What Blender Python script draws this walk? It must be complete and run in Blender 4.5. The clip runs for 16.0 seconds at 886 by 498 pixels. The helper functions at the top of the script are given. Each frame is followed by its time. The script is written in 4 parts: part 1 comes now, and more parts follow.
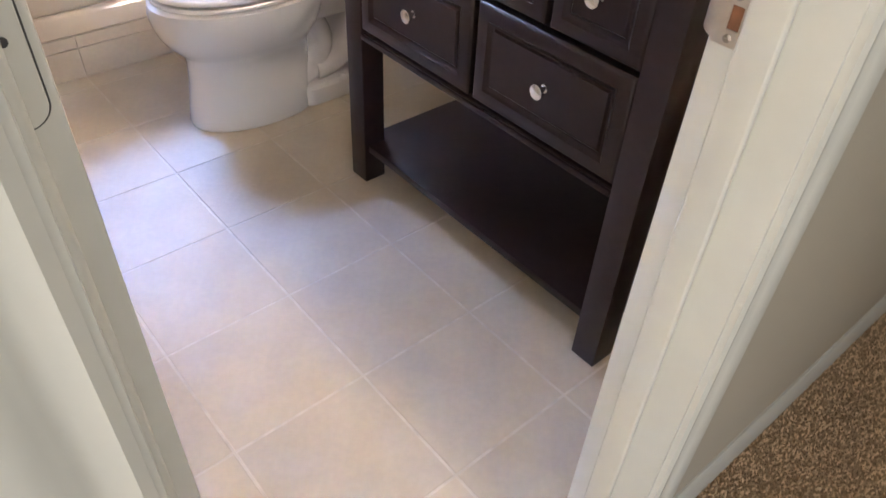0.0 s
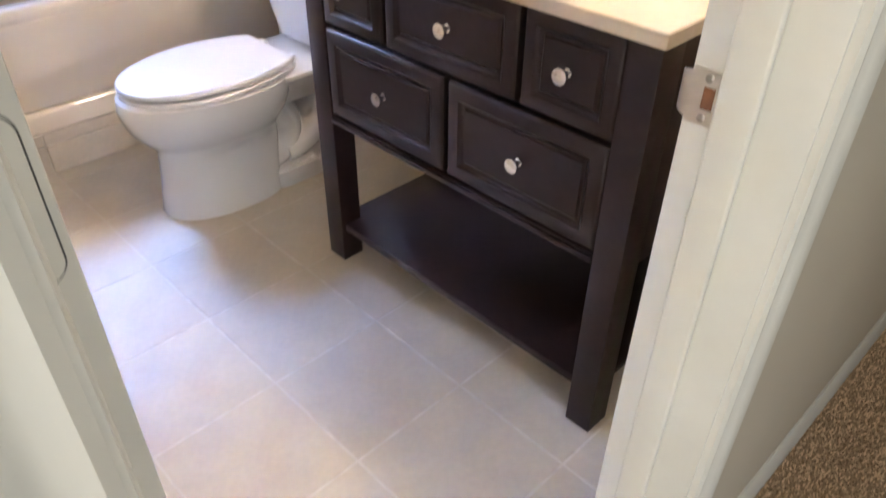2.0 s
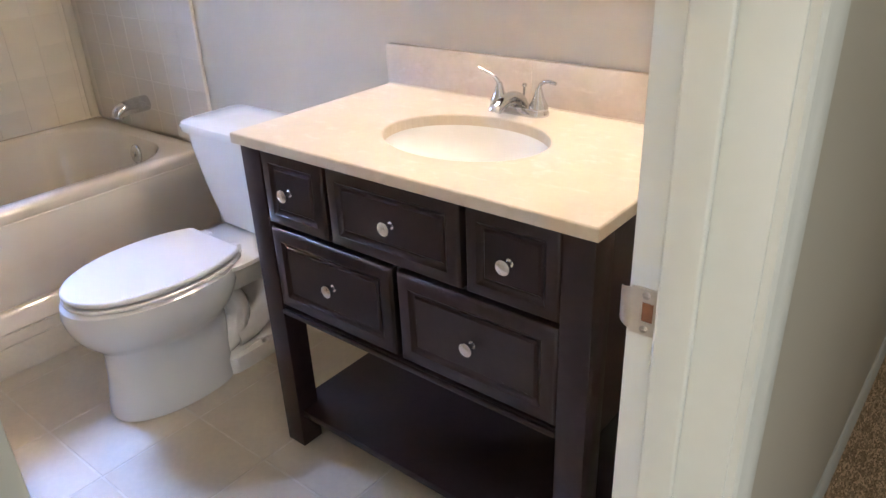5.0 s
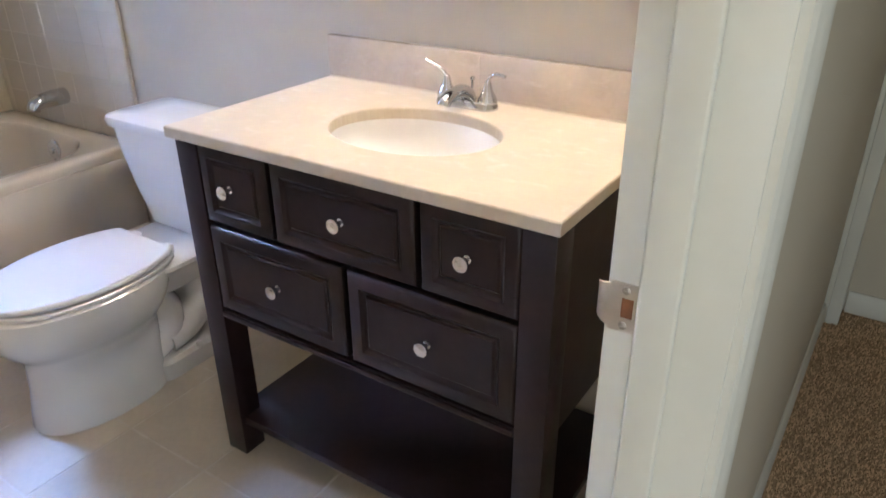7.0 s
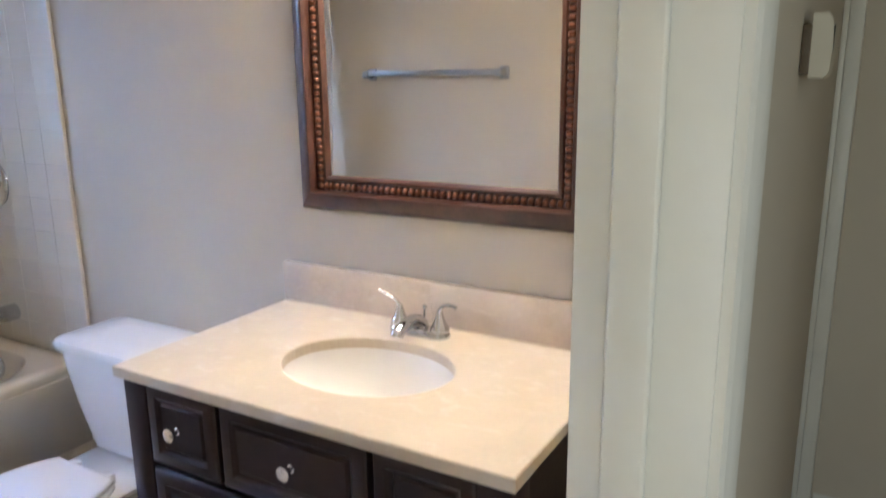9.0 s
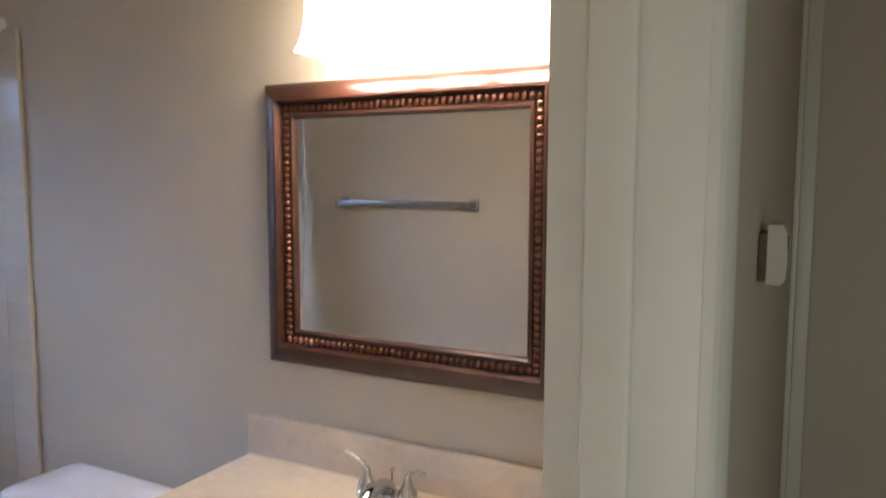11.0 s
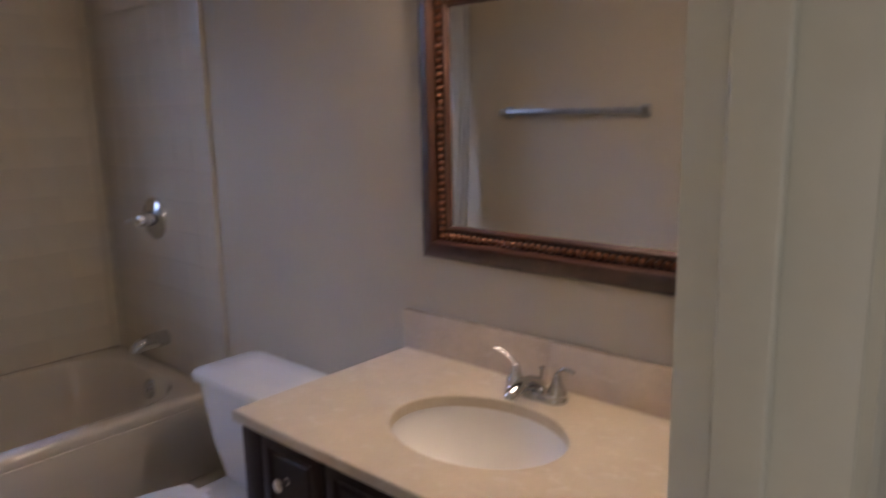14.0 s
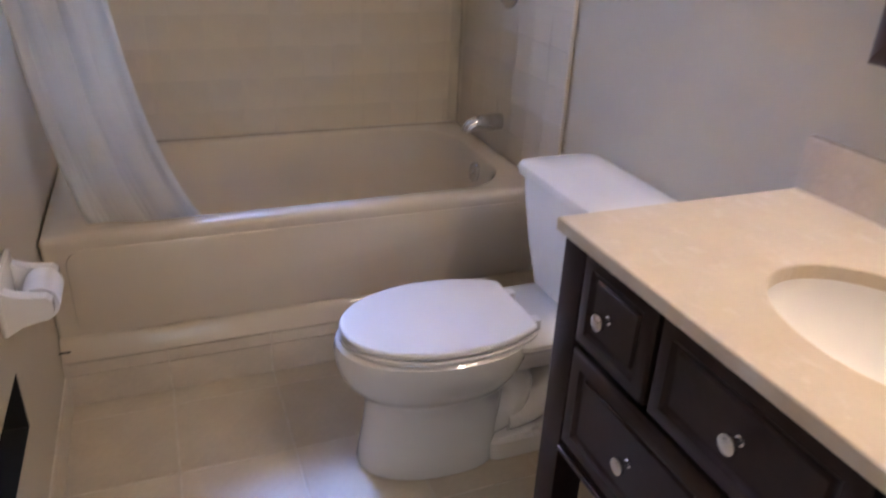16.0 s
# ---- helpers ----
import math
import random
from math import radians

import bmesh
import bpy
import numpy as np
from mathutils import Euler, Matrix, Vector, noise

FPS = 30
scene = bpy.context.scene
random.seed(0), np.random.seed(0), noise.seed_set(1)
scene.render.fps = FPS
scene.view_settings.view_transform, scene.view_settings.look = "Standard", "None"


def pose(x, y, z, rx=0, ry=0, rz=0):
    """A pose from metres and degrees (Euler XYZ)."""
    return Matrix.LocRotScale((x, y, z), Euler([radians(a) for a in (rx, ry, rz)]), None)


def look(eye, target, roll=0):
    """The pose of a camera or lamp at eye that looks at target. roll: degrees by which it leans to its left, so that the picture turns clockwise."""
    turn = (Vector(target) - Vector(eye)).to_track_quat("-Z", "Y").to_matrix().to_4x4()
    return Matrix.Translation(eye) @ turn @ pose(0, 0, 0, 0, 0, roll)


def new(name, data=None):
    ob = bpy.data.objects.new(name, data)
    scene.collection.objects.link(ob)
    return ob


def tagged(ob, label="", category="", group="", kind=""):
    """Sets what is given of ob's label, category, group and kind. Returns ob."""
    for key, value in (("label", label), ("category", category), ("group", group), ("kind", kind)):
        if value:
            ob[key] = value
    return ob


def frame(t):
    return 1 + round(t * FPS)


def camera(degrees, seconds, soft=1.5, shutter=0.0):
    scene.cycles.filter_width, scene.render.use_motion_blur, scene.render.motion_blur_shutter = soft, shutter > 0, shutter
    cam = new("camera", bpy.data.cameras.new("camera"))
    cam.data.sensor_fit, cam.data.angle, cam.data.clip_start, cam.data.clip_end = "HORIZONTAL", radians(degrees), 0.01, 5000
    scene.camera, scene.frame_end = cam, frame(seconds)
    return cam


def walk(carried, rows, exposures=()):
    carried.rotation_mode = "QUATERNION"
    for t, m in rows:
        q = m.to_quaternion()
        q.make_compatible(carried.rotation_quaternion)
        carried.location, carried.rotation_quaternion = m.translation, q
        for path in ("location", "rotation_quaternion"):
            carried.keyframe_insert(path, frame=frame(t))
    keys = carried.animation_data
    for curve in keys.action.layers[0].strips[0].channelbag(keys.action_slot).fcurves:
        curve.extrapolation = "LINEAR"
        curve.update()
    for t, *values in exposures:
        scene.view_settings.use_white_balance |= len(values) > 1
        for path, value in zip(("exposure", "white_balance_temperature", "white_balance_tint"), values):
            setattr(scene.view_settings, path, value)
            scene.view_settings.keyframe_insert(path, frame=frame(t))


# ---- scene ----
cam = camera(63.0, 16.0, shutter=0.5)

PATH = [
    (0, (1.46, -1.493, 1.246), (0.357, -0.491, -0.089), 3.3),
    (0.5, (1.454, -1.492, 1.257), (0.427, -0.53, -0.163), 1.7),
    (1, (1.472, -1.494, 1.213), (0.529, -0.594, -0.304), 2.6),
    (1.5, (1.459, -1.49, 1.233), (0.417, -0.495, -0.154), 0.9),
    (2, (1.43, -1.499, 1.272), (0.297, -0.372, 0.068), 0.7),
    (2.5, (1.41, -1.488, 1.315), (0.282, -0.257, 0.213), -0.8),
    (3, (1.41, -1.486, 1.348), (0.23, -0.196, 0.377), -2.2),
    (3.5, (1.409, -1.485, 1.368), (0.203, -0.142, 0.508), -2.0),
    (3.7, (1.408, -1.5, 1.379), (0.221, -0.133, 0.529), -1.7),
    (5.8, (1.386, -1.491, 1.374), (0.26, -0.114, 0.459), -2.4),
    (6, (1.373, -1.491, 1.368), (0.264, -0.104, 0.447), -2.1),
    (6.5, (1.356, -1.483, 1.362), (0.313, -0.055, 0.428), -2.1),
    (7, (1.342, -1.49, 1.359), (0.352, -0.004, 0.46), -0.5),
    (7.5, (1.338, -1.473, 1.389), (0.365, 0.094, 0.617), -1.1),
    (8, (1.334, -1.467, 1.41), (0.365, 0.13, 0.695), -1.3),
    (8.5, (1.334, -1.462, 1.429), (0.359, 0.166, 0.798), -1.0),
    (9, (1.339, -1.457, 1.482), (0.361, 0.227, 1.029), -0.7),
    (11.3, (1.331, -1.427, 1.632), (0.428, 0.356, 1.564), 0.2),
    (11.5, (1.337, -1.42, 1.623), (0.445, 0.369, 1.691), -0.1),
    (12, (1.343, -1.434, 1.677), (0.475, 0.36, 1.841), -0.6),
    (12.5, (1.338, -1.445, 1.682), (0.442, 0.339, 1.8), -0.3),
    (13, (1.333, -1.443, 1.657), (0.403, 0.328, 1.66), -0.4),
    (13.5, (1.332, -1.418, 1.593), (0.283, 0.272, 1.387), 0.5),
    (14, (1.345, -1.362, 1.538), (0.038, 0.103, 1.158), -1.2),
    (14.5, (1.355, -1.3, 1.485), (-0.174, -0.111, 0.987), 0.2),
    (15, (1.269, -1.252, 1.457), (-0.346, -0.237, 0.855), 1.5),
    (15.5, (1.105, -1.219, 1.436), (-0.558, -0.365, 0.723), 2.6),
    (16, (1.012, -1.19, 1.393), (-0.656, -0.51, 0.522), 2.6),
]
EXPOSURES = [(0, 1.50, 6260, 17), (2.0, 1.64, 6180, 15), (3.7, 1.42, 6080, 13), (6.0, 1.30, 5860, 11), (8.5, 1.10, 5740, 9), (9.0, 1.06, 5740, 9), (11.3, 0.34, 6100, 13), (11.6, 0.22, 6150, 14), (12.2, 0.04, 6260, 15), (13.0, -0.18, 6420, 19), (13.5, -0.54, 6560, 22), (14.5, -0.04, 6430, 21), (15.2, 0.02, 6340, 21), (16, 0.56, 6320, 20)]
walk(cam, [(t, look(eye, target, roll)) for t, eye, target, roll in PATH], EXPOSURES)

# ---- world, exposure ----
W = bpy.data.worlds.new("world")
scene.world = W
W.use_nodes = True
wn = W.node_tree
sky = wn.nodes.new("ShaderNodeTexSky")
sky.sky_type, sky.sun_disc = "NISHITA", False
sky.sun_elevation, sky.sun_rotation = radians(46), radians(270)
wn.links.new(sky.outputs[0], wn.nodes["Background"].inputs[0])
wn.nodes["Background"].inputs[1].default_value = 0.1


# soft bluish daylight that slants in over the bathtub
sun = new("sun", bpy.data.lights.new("sun", "SUN"))
sun.data.energy, sun.data.angle, sun.data.color = 4.3, radians(14), (0.31, 0.48, 1.0)
sun.matrix_basis = look((-5.0, -0.86, 5.2), (0, -0.86, 0.02))

# daylight inferred down the hallway; fill lamp added opposite the bathroom, both unseen
def opening_light(name, energy, colour, wide, eye, target):
    ob = new(name, bpy.data.lights.new(name, "AREA"))
    ob.data.shape, ob.data.size, ob.data.size_y = "RECTANGLE", wide, 2.1
    ob.data.energy, ob.data.color = energy, colour
    ob.matrix_basis = look(eye, target)


opening_light("hall_daylight", 8.4, (1.0, 0.975, 0.83), 0.95, (1.93, -3.34, 1.1), (1.93, 0, 1.1))
opening_light("room_fill", 2.1, (1.0, 0.955, 0.74), 1.0, (2.54, -1.46, 1.1), (0, -1.46, 1.1))


# ---- materials ----
def mat(name, col, rough=0.5, metal=0.0, var=0.1, scale=8.0, bump=0.0, bscale=60.0, island=0.0, obvar=0.0, fine=0.0, coat=0.0, sheen=0.0, spec=0.5, emit=None, power=0.0, detail=4.0, mottle=None):
    """A surface with colour variation at two scales, a fine relief and a little change of gloss."""
    m = bpy.data.materials.new(name)
    m.use_nodes = True
    t = m.node_tree
    N, L = t.nodes, t.links
    b = N["Principled BSDF"]
    b.inputs["Roughness"].default_value = rough
    b.inputs["Metallic"].default_value = metal
    b.inputs["Coat Weight"].default_value = coat
    b.inputs["Sheen Weight"].default_value = sheen
    b.inputs["Specular IOR Level"].default_value = spec
    geo = N.new("ShaderNodeTexCoord")
    n1 = N.new("ShaderNodeTexNoise")
    n1.inputs["Scale"].default_value, n1.inputs["Detail"].default_value = scale, detail
    L.new(geo.outputs["Object"], n1.inputs["Vector"])
    n2 = N.new("ShaderNodeTexNoise")
    n2.inputs["Scale"].default_value, n2.inputs["Detail"].default_value = scale * 9, 5
    L.new(geo.outputs["Object"], n2.inputs["Vector"])
    ramp = N.new("ShaderNodeValToRGB")
    lo = mottle if mottle else tuple(c * (1 - var) for c in col)
    hi = tuple(min(1, c * (1 + var * 0.6)) for c in col)
    ramp.color_ramp.elements[0].position, ramp.color_ramp.elements[1].position = 0.3, 0.7
    ramp.color_ramp.elements[0].color, ramp.color_ramp.elements[1].color = (*lo, 1), (*hi, 1)
    mix = N.new("ShaderNodeMath")
    mix.operation = "MULTIPLY_ADD"
    mix.inputs[1].default_value = fine
    L.new(n2.outputs[0], mix.inputs[0])
    L.new(n1.outputs[0], mix.inputs[2])
    src = mix.outputs[0]
    sub = N.new("ShaderNodeMath")
    sub.operation = "SUBTRACT"
    L.new(src, sub.inputs[0])
    sub.inputs[1].default_value = fine * 0.5
    src = sub.outputs[0]
    if obvar or island:
        info = N.new("ShaderNodeObjectInfo") if obvar else N.new("ShaderNodeNewGeometry")
        add = N.new("ShaderNodeMath")
        add.operation = "MULTIPLY_ADD"
        add.inputs[1].default_value = obvar or island
        L.new(info.outputs["Random" if obvar else "Random Per Island"], add.inputs[0])
        L.new(src, add.inputs[2])
        s2 = N.new("ShaderNodeMath")
        s2.operation = "SUBTRACT"
        L.new(add.outputs[0], s2.inputs[0])
        s2.inputs[1].default_value = (obvar or island) * 0.5
        src = s2.outputs[0]
    L.new(src, ramp.inputs[0])
    L.new(ramp.outputs[0], b.inputs["Base Color"])
    rr = N.new("ShaderNodeMapRange")
    rr.inputs["To Min"].default_value, rr.inputs["To Max"].default_value = max(0.02, rough * 0.8), min(1, rough * 1.2)
    L.new(n1.outputs[0], rr.inputs["Value"])
    L.new(rr.outputs[0], b.inputs["Roughness"])
    if bump:
        n3 = N.new("ShaderNodeTexNoise")
        n3.inputs["Scale"].default_value, n3.inputs["Detail"].default_value = bscale, 3
        L.new(geo.outputs["Object"], n3.inputs["Vector"])
        bp = N.new("ShaderNodeBump")
        bp.inputs["Strength"].default_value, bp.inputs["Distance"].default_value = bump, 0.002
        L.new(n3.outputs[0], bp.inputs["Height"])
        L.new(bp.outputs[0], b.inputs["Normal"])
    if emit:
        b.inputs["Emission Color"].default_value = (*emit, 1)
        b.inputs["Emission Strength"].default_value = power
    return m


M_WALL = mat("greige_wall_paint", (0.56, 0.50, 0.395), 0.55, var=0.04, scale=2, bump=0.25, bscale=240, fine=0.15)
M_CEIL = mat("white_ceiling_paint", (0.78, 0.76, 0.72), 0.8, var=0.03, scale=2, bump=0.4, bscale=120)
M_TRIM = mat("white_trim_paint", (0.67, 0.65, 0.575), 0.36, var=0.05, scale=5, bump=0.07, bscale=35, fine=0.2)
M_PANEL = mat("glossy_tub_surround", (0.64, 0.58, 0.48), 0.14, var=0.04, scale=3, bump=0.03, bscale=14)
M_WTILE = mat("beige_gloss_wall_tile", (0.74, 0.66, 0.53), 0.2, var=0.06, scale=4, obvar=0.15, bump=0.04, bscale=20)
M_WGROUT = mat("wall_grout", (0.715, 0.635, 0.51), 0.85, var=0.10, scale=20, bump=0.3)
M_PGROUT = mat("pale_wall_grout", (0.63, 0.572, 0.474), 0.7, var=0.08, scale=20)
M_FTILE = mat("beige_floor_tile", (0.63, 0.56, 0.455), 0.36, var=0.08, scale=7, obvar=0.15, fine=0.5, bump=0.12, bscale=50, detail=6)
M_FGROUT = mat("floor_grout", (0.70, 0.645, 0.56), 0.9, var=0.14, scale=25, bump=0.5, bscale=300)
M_TUB = mat("bone_enamel", (0.70, 0.62, 0.50), 0.1, var=0.03, scale=2, coat=0.6)
M_CHINA = mat("white_vitreous_china", (0.78, 0.77, 0.76), 0.07, var=0.02, scale=3, coat=0.4)
M_SEAT = mat("white_seat_plastic", (0.80, 0.79, 0.79), 0.2, var=0.02, scale=3)
M_SINK = mat("white_sink_china", (0.90, 0.89, 0.87), 0.06, var=0.02, scale=3, coat=0.4)
M_ESP = mat("espresso_stained_wood", (0.022, 0.0108, 0.0105), 0.36, var=0.35, scale=6, fine=0.5, bump=0.10, bscale=90, spec=0.34)
# near-black for gaps and openings, its colour standing in for their shade
M_DARK = mat("shadow_gap_black", (0.006, 0.005, 0.005), 0.7, var=0.3)
M_MARBLE = mat("cream_marble", (0.56, 0.48, 0.36), 0.37, var=0.07, scale=9, fine=0.35, detail=6)
M_SPLASH = mat("veined_cream_marble", (0.63, 0.53, 0.42), 0.21, var=0.13, scale=7, fine=0.25, detail=9, coat=0.15)


def flecked(m, col, scale, lo, hi, much, stretch):
    """Lays cloudy, drawn-out veins and flecks of another colour into a stone."""
    t = m.node_tree
    N, L = t.nodes, t.links
    b = N["Principled BSDF"]
    base = b.inputs["Base Color"].links[0].from_socket
    co = N.new("ShaderNodeTexCoord")
    mp = N.new("ShaderNodeMapping")
    mp.inputs["Scale"].default_value = stretch
    mp.inputs["Rotation"].default_value = (0.2, 0.3, 0.5)
    L.new(co.outputs["Object"], mp.inputs["Vector"])
    n = N.new("ShaderNodeTexNoise")
    n.inputs["Scale"].default_value, n.inputs["Detail"].default_value, n.inputs["Distortion"].default_value = scale, 8, 0.4
    n.inputs["Roughness"].default_value = 0.62
    L.new(mp.outputs[0], n.inputs["Vector"])
    k = N.new("ShaderNodeMapRange")
    k.interpolation_type = "SMOOTHSTEP"
    k.inputs["From Min"].default_value, k.inputs["From Max"].default_value = lo, hi
    k.inputs["To Max"].default_value = much
    L.new(n.outputs[0], k.inputs["Value"])
    x = N.new("ShaderNodeMix")
    x.data_type = "RGBA"
    L.new(k.outputs[0], x.inputs["Factor"])
    L.new(base, x.inputs["A"])
    x.inputs["B"].default_value = (*col, 1)
    L.new(x.outputs["Result"], b.inputs["Base Color"])


flecked(M_MARBLE, (0.63, 0.57, 0.48), 17, 0.53, 0.72, 0.7, (1, 2.0, 1))
flecked(M_MARBLE, (0.52, 0.41, 0.29), 10, 0.54, 0.78, 0.45, (1.6, 1, 1))
flecked(M_SPLASH, (0.50, 0.39, 0.28), 12, 0.52, 0.80, 0.6, (1, 1, 1.8))
flecked(M_SPLASH, (0.74, 0.66, 0.56), 18, 0.54, 0.80, 0.6, (1, 1, 2))
M_CHROME = mat("polished_chrome", (0.62, 0.63, 0.65), 0.09, 1.0, var=0.03)
M_NICKEL = mat("brushed_nickel", (0.42, 0.385, 0.35), 0.35, 1.0, var=0.08, scale=40, bump=0.05)
M_SATIN = mat("satin_nickel_knob", (0.75, 0.74, 0.73), 0.22, 1.0, var=0.04)
M_FRAME = mat("walnut_bronze_frame", (0.052, 0.019, 0.011), 0.35, var=0.4, scale=14, fine=0.5, bump=0.12, bscale=80, coat=0.35)
M_BEAD = mat("copper_bronze_bead", (0.25, 0.115, 0.068), 0.3, 0.7, var=0.3, scale=60, mottle=(0.15, 0.063, 0.036))
M_MIRROR = mat("mirror_silver", (0.90, 0.90, 0.89), 0.008, 1.0, var=0.0)
M_SHADE = mat("glowing_frosted_glass", (0.9, 0.88, 0.84), 0.4, emit=(1.0, 0.815, 0.63), power=18.0)
M_CURTAIN = mat("white_curtain_fabric", (0.82, 0.81, 0.78), 0.75, var=0.04, scale=5, bump=0.2, bscale=400, sheen=0.2)
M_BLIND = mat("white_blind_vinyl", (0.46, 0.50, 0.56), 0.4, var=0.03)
M_VINYL = mat("white_window_vinyl", (0.80, 0.79, 0.78), 0.35, var=0.03)
M_TAG = mat("brown_card", (0.10, 0.045, 0.03), 0.6, var=0.2, scale=30)
M_STEEL = mat("satin_steel", (0.42, 0.42, 0.43), 0.38, 1.0, var=0.05, scale=30)
M_RED = mat("dark_red_print", (0.16, 0.02, 0.025), 0.6)
M_CARPET = mat("brown_frieze_carpet", (0.74, 0.54, 0.335), 0.95, var=0.15, scale=40, island=0.9, mottle=(0.40, 0.275, 0.16))
M_CBASE = mat("carpet_backing", (0.50, 0.35, 0.21), 1.0, var=0.5, scale=150, bump=1.0, bscale=200)
M_PLATE = mat("strike_metal", (0.62, 0.57, 0.50), 0.35, 1.0, var=0.1, scale=40)
M_RAWWOOD = mat("raw_wood", (0.20, 0.085, 0.04), 0.8, var=0.4, scale=50)
M_SCUFF = mat("grey_scraped_paint", (0.07, 0.065, 0.06), 0.7, var=0.4, scale=60)
M_CREAM = mat("cream_plastic", (0.46, 0.42, 0.32), 0.4, var=0.04)
M_GRILLE = mat("brown_grille", (0.10, 0.065, 0.03), 0.5, var=0.2, scale=40)
M_PAPER = mat("white_paper", (0.80, 0.80, 0.80), 0.85, var=0.03, scale=30, bump=0.2, bscale=200)
M_CAULK = mat("cream_caulk", (0.66, 0.585, 0.46), 0.5, var=0.06)
M_THRESH = mat("white_marble_threshold", (0.80, 0.78, 0.74), 0.35, var=0.06, scale=12)

M_GLASS = bpy.data.materials.new("window_glass")
M_GLASS.use_nodes = True
g = M_GLASS.node_tree.nodes["Principled BSDF"]
g.inputs["Transmission Weight"].default_value, g.inputs["Roughness"].default_value = 1.0, 0.0

M_OUT = bpy.data.materials.new("bright_garden_distance")
M_OUT.use_nodes = True
_t = M_OUT.node_tree
_t.nodes.remove(_t.nodes["Principled BSDF"])
_e = _t.nodes.new("ShaderNodeEmission")
_n = _t.nodes.new("ShaderNodeTexNoise")
_n.inputs["Scale"].default_value, _n.inputs["Detail"].default_value = 1.6, 6
_c = _t.nodes.new("ShaderNodeTexCoord")
_r = _t.nodes.new("ShaderNodeValToRGB")
_r.color_ramp.elements[0].position, _r.color_ramp.elements[0].color = 0.44, (0.5, 1.2, 1.1, 1)
_r.color_ramp.elements[1].position, _r.color_ramp.elements[1].color = 0.58, (1.7, 2.9, 3.9, 1)
_t.links.new(_c.outputs["Object"], _n.inputs["Vector"])
_t.links.new(_n.outputs[0], _r.inputs[0])
_s = _t.nodes.new("ShaderNodeSeparateXYZ")
_t.links.new(_c.outputs["Object"], _s.inputs[0])
_h = _t.nodes.new("ShaderNodeMapRange")
_h.inputs["From Min"].default_value, _h.inputs["From Max"].default_value = 2.3, 3.0
_t.links.new(_s.outputs["Z"], _h.inputs["Value"])
_m = _t.nodes.new("ShaderNodeMix")
_m.data_type = "RGBA"
_t.links.new(_h.outputs[0], _m.inputs["Factor"])
_t.links.new(_r.outputs[0], _m.inputs["A"])
_m.inputs["B"].default_value = (33.0, 44.0, 72.0, 1)
_t.links.new(_m.outputs["Result"], _e.inputs[0])
_e.inputs[1].default_value = 1.0
_t.links.new(_e.outputs[0], _t.nodes["Material Output"].inputs[0])


# ---- mesh helpers ----
def bx(bm, x0, x1, y0, y1, z0, z1, bev=0.0, seg=2):
    """Adds a box, its edges rounded by bev."""
    r = bmesh.ops.create_cube(bm, size=1.0)
    vs = r["verts"]
    for v in vs:
        v.co = Vector((x0 + (v.co.x + 0.5) * (x1 - x0), y0 + (v.co.y + 0.5) * (y1 - y0), z0 + (v.co.z + 0.5) * (z1 - z0)))
    if bev:
        es = list({e for v in vs for e in v.link_edges})
        bmesh.ops.bevel(bm, geom=es, offset=bev, segments=seg, profile=0.5, affect="EDGES")
    return bm


def box(x0, x1, y0, y1, z0, z1, bev=0.0, seg=2):
    return bx(bmesh.new(), x0, x1, y0, y1, z0, z1, bev, seg)


def loft(bm, rings, cap0=True, cap1=True, closed=True):
    """Skins a row of rings, each a list of points of the same number."""
    made = [[bm.verts.new(p) for p in ring] for ring in rings]
    n = len(rings[0])
    for a, b in zip(made, made[1:]):
        for i in range(n if closed else n - 1):
            j = (i + 1) % n
            bm.faces.new((a[i], a[j], b[j], b[i]))
    if cap0:
        bm.faces.new(list(reversed(made[0])))
    if cap1:
        bm.faces.new(made[-1])
    return bm


def rrect(x0, x1, y0, y1, z, r, n=8):
    """A rounded rectangle, level, at height z."""
    pts = []
    for cx, cy, a0 in ((x1 - r, y1 - r, 0), (x0 + r, y1 - r, 90), (x0 + r, y0 + r, 180), (x1 - r, y0 + r, 270)):
        for i in range(n + 1):
            a = radians(a0 + 90 * i / n)
            pts.append((cx + r * math.cos(a), cy + r * math.sin(a), z))
    return pts


def turned(bm, profile, n=24, m=Matrix()):
    """A turned body from (radius, height) pairs about the z axis, placed by m."""
    rings = [[m @ Vector((r * math.cos(2 * math.pi * i / n), r * math.sin(2 * math.pi * i / n), h)) for i in range(n)] for r, h in profile]
    return loft(bm, rings)


def tube(bm, pts, radii, n=14):
    """A round tube along points; radii: one number or one a point."""
    if not isinstance(radii, (list, tuple)):
        radii = [radii] * len(pts)
    pts = [Vector(p) for p in pts]
    rings, side = [], None
    for i, p in enumerate(pts):
        d = (pts[min(i + 1, len(pts) - 1)] - pts[max(i - 1, 0)]).normalized()
        if side is None:
            side = d.cross(Vector((0, 0, 1)) if abs(d.z) < 0.9 else Vector((1, 0, 0))).normalized()
        side = (side - d * side.dot(d)).normalized()
        up = d.cross(side)
        rings.append([p + radii[i] * (side * math.cos(2 * math.pi * k / n) + up * math.sin(2 * math.pi * k / n)) for k in range(n)])
    return loft(bm, rings)


